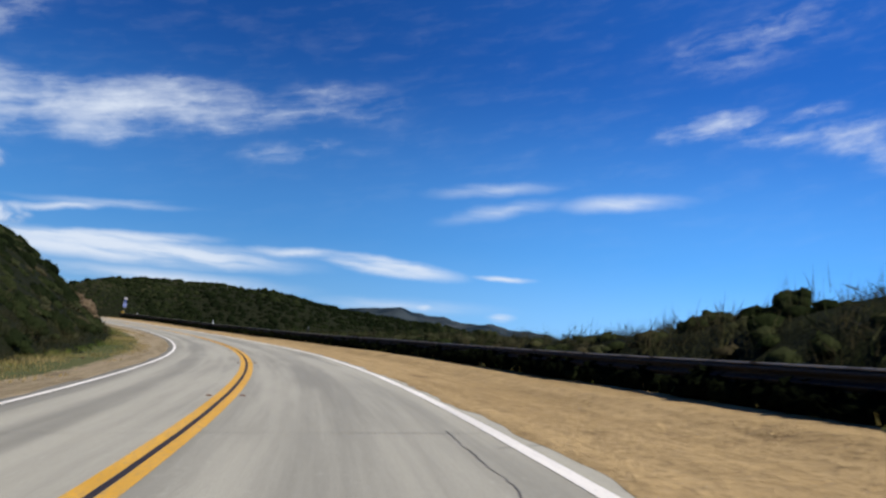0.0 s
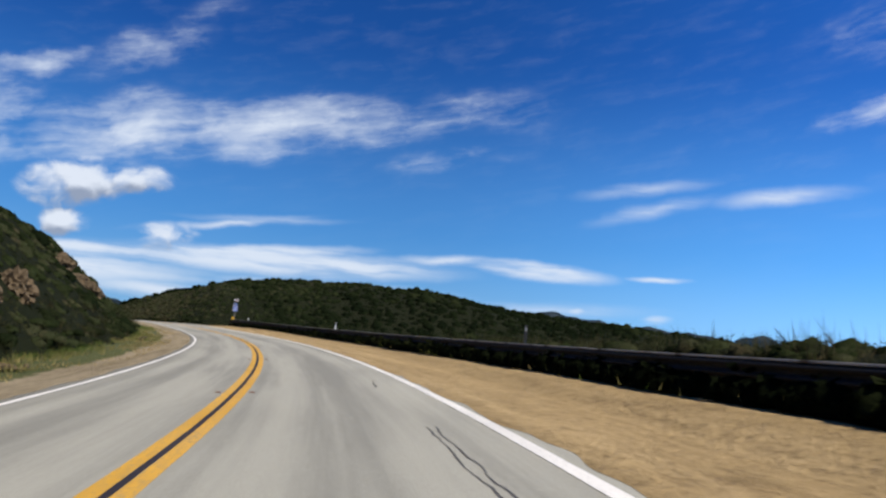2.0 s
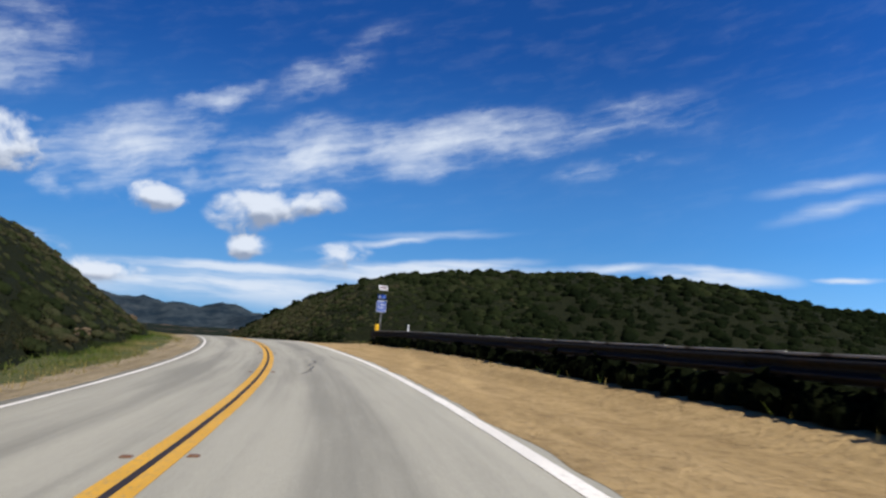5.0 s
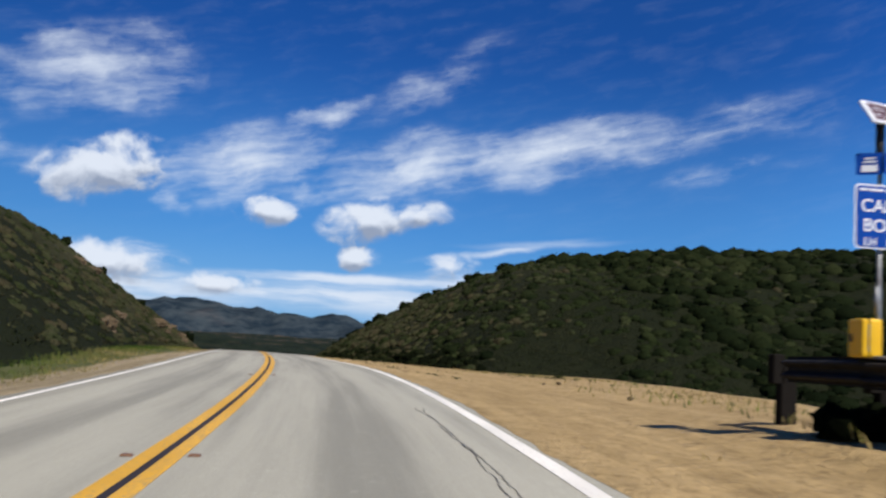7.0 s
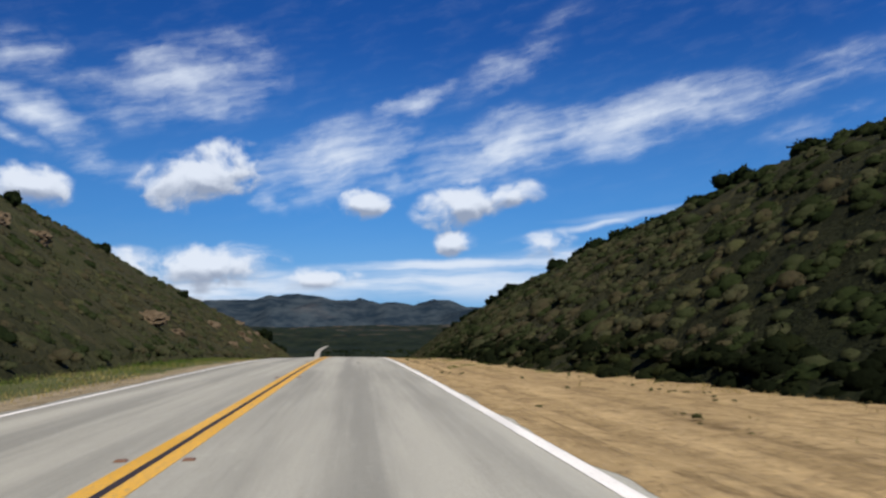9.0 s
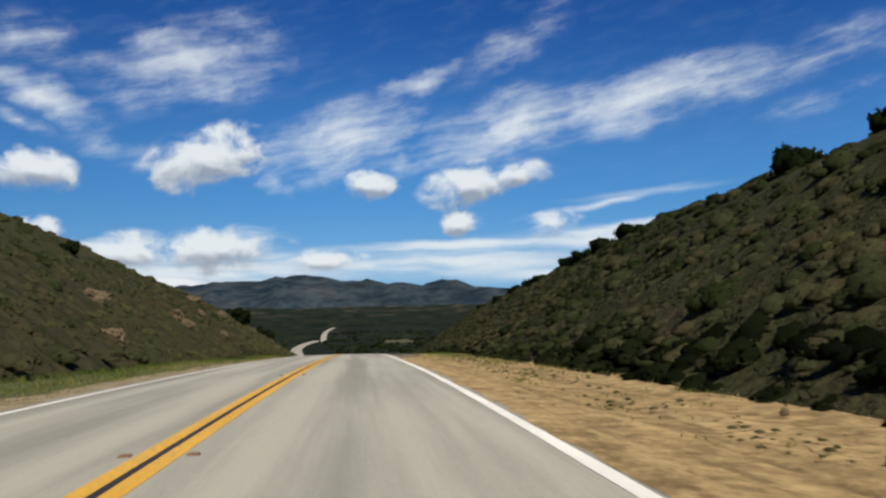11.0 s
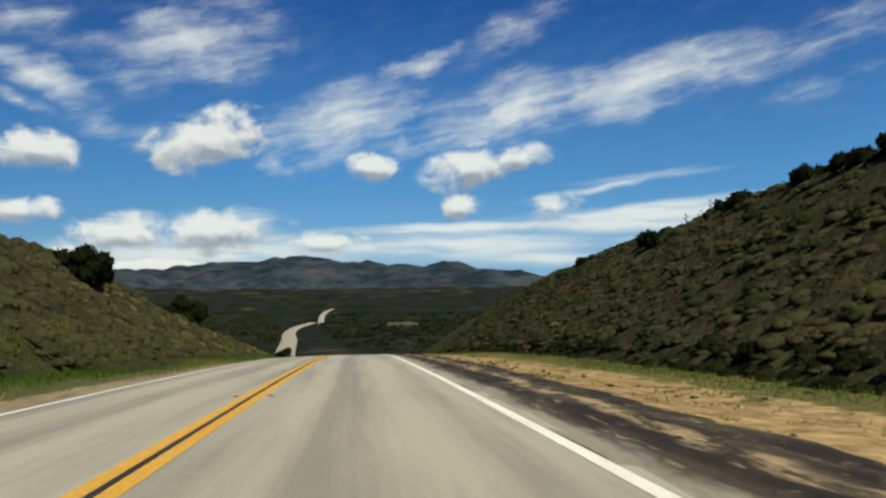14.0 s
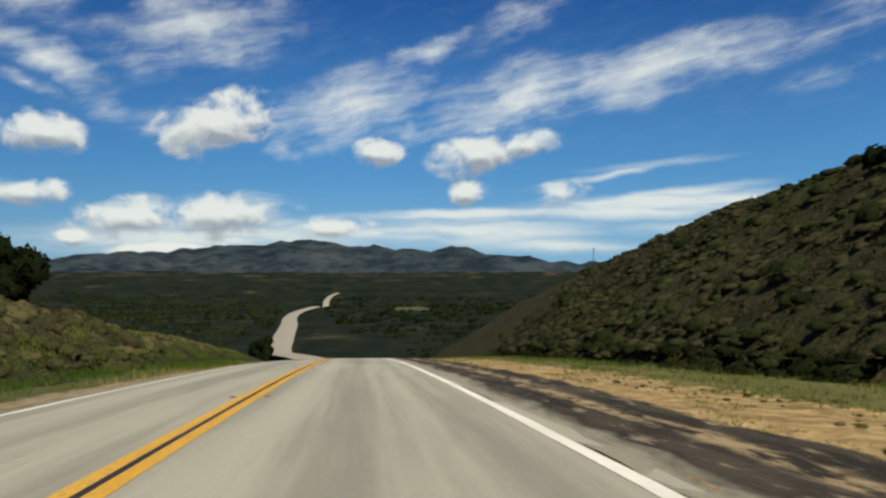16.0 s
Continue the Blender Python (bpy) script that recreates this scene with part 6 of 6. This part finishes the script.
for k in range(70):
    s0 = rk.uniform(2, 380)
    side = rk.uniform() < 0.8
    d0 = float(lerp(RIGHT_TOE, s0)) - 2.4 * rk.uniform(0.05, 1)**1.6 if side else -float(lerp(LEFT_TOE, s0)) + rk.uniform(0.2, 2.2)
    a = rk.uniform(0.03, 0.075)
    boulder("stone", s0, d0, (a, a * rk.uniform(.6, 1), a * rk.uniform(.5, .8)), 400 + k, "loose tan stone on the shoulder", ROCK, 0.25, "stone")


# ---- grass ----
def blades(name, label, s, d, h, ht, seed, tint):
    rng = np.random.RandomState(seed)
    p = at(s, d, h)
    n = len(p)
    a = rng.uniform(0, 2 * np.pi, n)
    lean = rng.normal(size=(n, 3)) * (0.35, 0.35, 0) * ht[:, None]
    sdv = np.stack([np.cos(a), np.sin(a), 0 * a], 1) * (0.012 + 0.02 * ht[:, None])
    v = np.stack([p - sdv, p + sdv, p + lean + np.stack([0 * a, 0 * a, ht], 1)], 1).reshape(-1, 3)
    me = mesh_of(name, v, np.arange(3 * n).reshape(-1, 3), GRASS, False, (("tint", np.repeat(tint, 3)),))
    tagged(new(name, me), label, "grass", kind="stuff")


rg = np.random.RandomState(9)
n = 90000
s = rg.uniform(-20, 420, n)
k = rg.uniform(0.0, 1, n)**0.7
d = -(lerp(LEFT_LINE, s) + 0.9 + (lerp(LEFT_TOE, s) + 0.6 - lerp(LEFT_LINE, s) - 0.9) * k)
clump = wave(s * 0.7, d * 2.5, 1.0, 91) + 0.5 * wave(s * 2.2, d * 5, 1.0, 92)
keep = clump + 0.9 * k > rg.uniform(-0.1, 0.9, n)
s, d, k = s[keep], d[keep], k[keep]
dry = np.clip(0.85 - 0.75 * k + 0.22 * ss(160, 120, s) + 0.3 * wave(s * 0.35, d, 1.0, 93) + rg.normal(0, .12, len(s)), 0, 1)
blades("verge_grass", "green and dry grass on the verge", s, d, -0.12 + 0.14 * k, rg.uniform(.06, .20, len(s)) * (0.5 + 0.7 * k) * (1 + 0.7 * ss(300, 340, s)), 94, dry - 0.25 * ss(300, 340, s))
n = 70000
s = rg.uniform(150, 430, n)
k = rg.uniform(0, 1, n)**0.6
d = lerp(RIGHT_LINE, s) + 1.2 + (lerp(RIGHT_TOE, s) + 0.5 - lerp(RIGHT_LINE, s) - 1.2) * k
clump = wave(s * 0.6, d * 3.0, 1.0, 95) + 0.5 * wave(s * 2.0, d * 6, 1.0, 96)
keep = clump + 1.5 * ss(0.5, 1, k) + 1.1 * ss(265, 330, s) * ss(0.3, 0.6, k) - 1.0 > rg.uniform(-0.2, 0.8, n)
s, d, k = s[keep], d[keep], k[keep]
dry = np.clip(0.75 - 0.62 * ss(285, 340, s) * k + 0.3 * wave(s * 0.35, d, 1.0, 97) + rg.normal(0, .12, len(s)), 0, 1)
blades("shoulder_weeds", "sparse weeds and dry grass on the dirt shoulder", s, d, -0.06 + 0.08 * k, rg.uniform(.03, .09, len(s)) * (1 + 0.8 * ss(290, 335, s) * ss(0.5, 0.9, k)), 98, dry)
n = 90000
s = rg.uniform(225, 430, n)
k = rg.uniform(0.12, 0.95, n)
d = lerp(RIGHT_LINE, s) + 1.0 + (lerp(RIGHT_TOE, s) - lerp(RIGHT_LINE, s) - 1.0) * k
clump = wave(s * 1.1, d * 3.5, 1.0, 195) + 0.6 * wave(s * 3.2, d * 7, 1.0, 196)
keep = clump - 0.75 + 0.35 * ss(255, 300, s) > rg.uniform(-0.15, 0.5, n)
s, d, k = s[keep], d[keep], k[keep]
dry = np.clip(0.50 - 0.25 * k + 0.35 * wave(s * 0.5, d * 2, 1.0, 197) + rg.normal(0, .15, len(s)), 0, 1)
blades("shoulder_weeds", "clumps of olive weeds on the churned dirt", s, d, -0.06 + 0.05 * k, rg.uniform(.02, .065, len(s)), 198, dry)
n = 2500
s = rg.uniform(-20, 172, n)
d = lerp(RAIL_D, s) + rg.normal(0.15, 0.45, n)
keep = wave(s, d, 1.1, 99) > rg.uniform(-0.5, 0.6, n)
s, d = s[keep], d[keep]
blades("rail_grass", "dry weeds growing under the guardrail", s, d, 0.12 + 0 * s, rg.uniform(.06, .20, len(s)), 100, np.clip(0.55 + rg.normal(0, .25, len(s)), 0, 1))
n = 70000
s = rg.uniform(335, 440, n)
k = rg.uniform(0, 1, n)
d = -(lerp(LEFT_TOE, s) - 0.9 + 3.4 * k)
p = at(s, d)
z, _, _ = ground_height(p[:, 0], p[:, 1])
keep = wave(s * 0.8, d * 1.5, 1.0, 101) - 0.5 * k > rg.uniform(-0.8, 0.5, n)
h = (z - at(s, d, 0.0)[:, 2])[keep]
s, d, k = s[keep], d[keep], k[keep]
blades("bank_grass", "green grass on the low bank", s, d, h, rg.uniform(.08, .22, len(s)), 102, np.clip(0.05 + 0.4 * k + rg.normal(0, .15, len(s)), 0, 1))
n = 10000
s = rg.uniform(178, 420, n)
k = rg.uniform(0.02, 1, n)
d = lerp(RIGHT_LINE, s) + 0.7 + (lerp(RIGHT_TOE, s) - lerp(RIGHT_LINE, s) - 0.6) * k
row = wave(s * 0.25, d * 2.6, 1.0, 301) + 0.7 * wave(s * 0.9, d * 2.0, 1.0, 302)
keep = row + 0.8 * ss(0.6, 1.0, k) + 0.5 * ss(230, 280, s) > rg.uniform(0.3, 1.7, n)
s, d, k = s[keep], d[keep], k[keep]
r = rg.uniform(0.03, 0.15, len(s)) * rg.uniform(0.5, 1, len(s))
scatter("weed_clumps", "low olive weed clumps on the churned dirt", "weeds", SMALL, at(s, d, -0.07 + 0.06 * k), np.stack([r, r * rg.uniform(0.4, 0.8, len(s))], 1),
        np.clip(0.55 + 0.3 * wave(s, d * 2, 0.4, 303) + rg.normal(0, 0.25, len(s)), 0, 1), DRY_SAGE, 304)
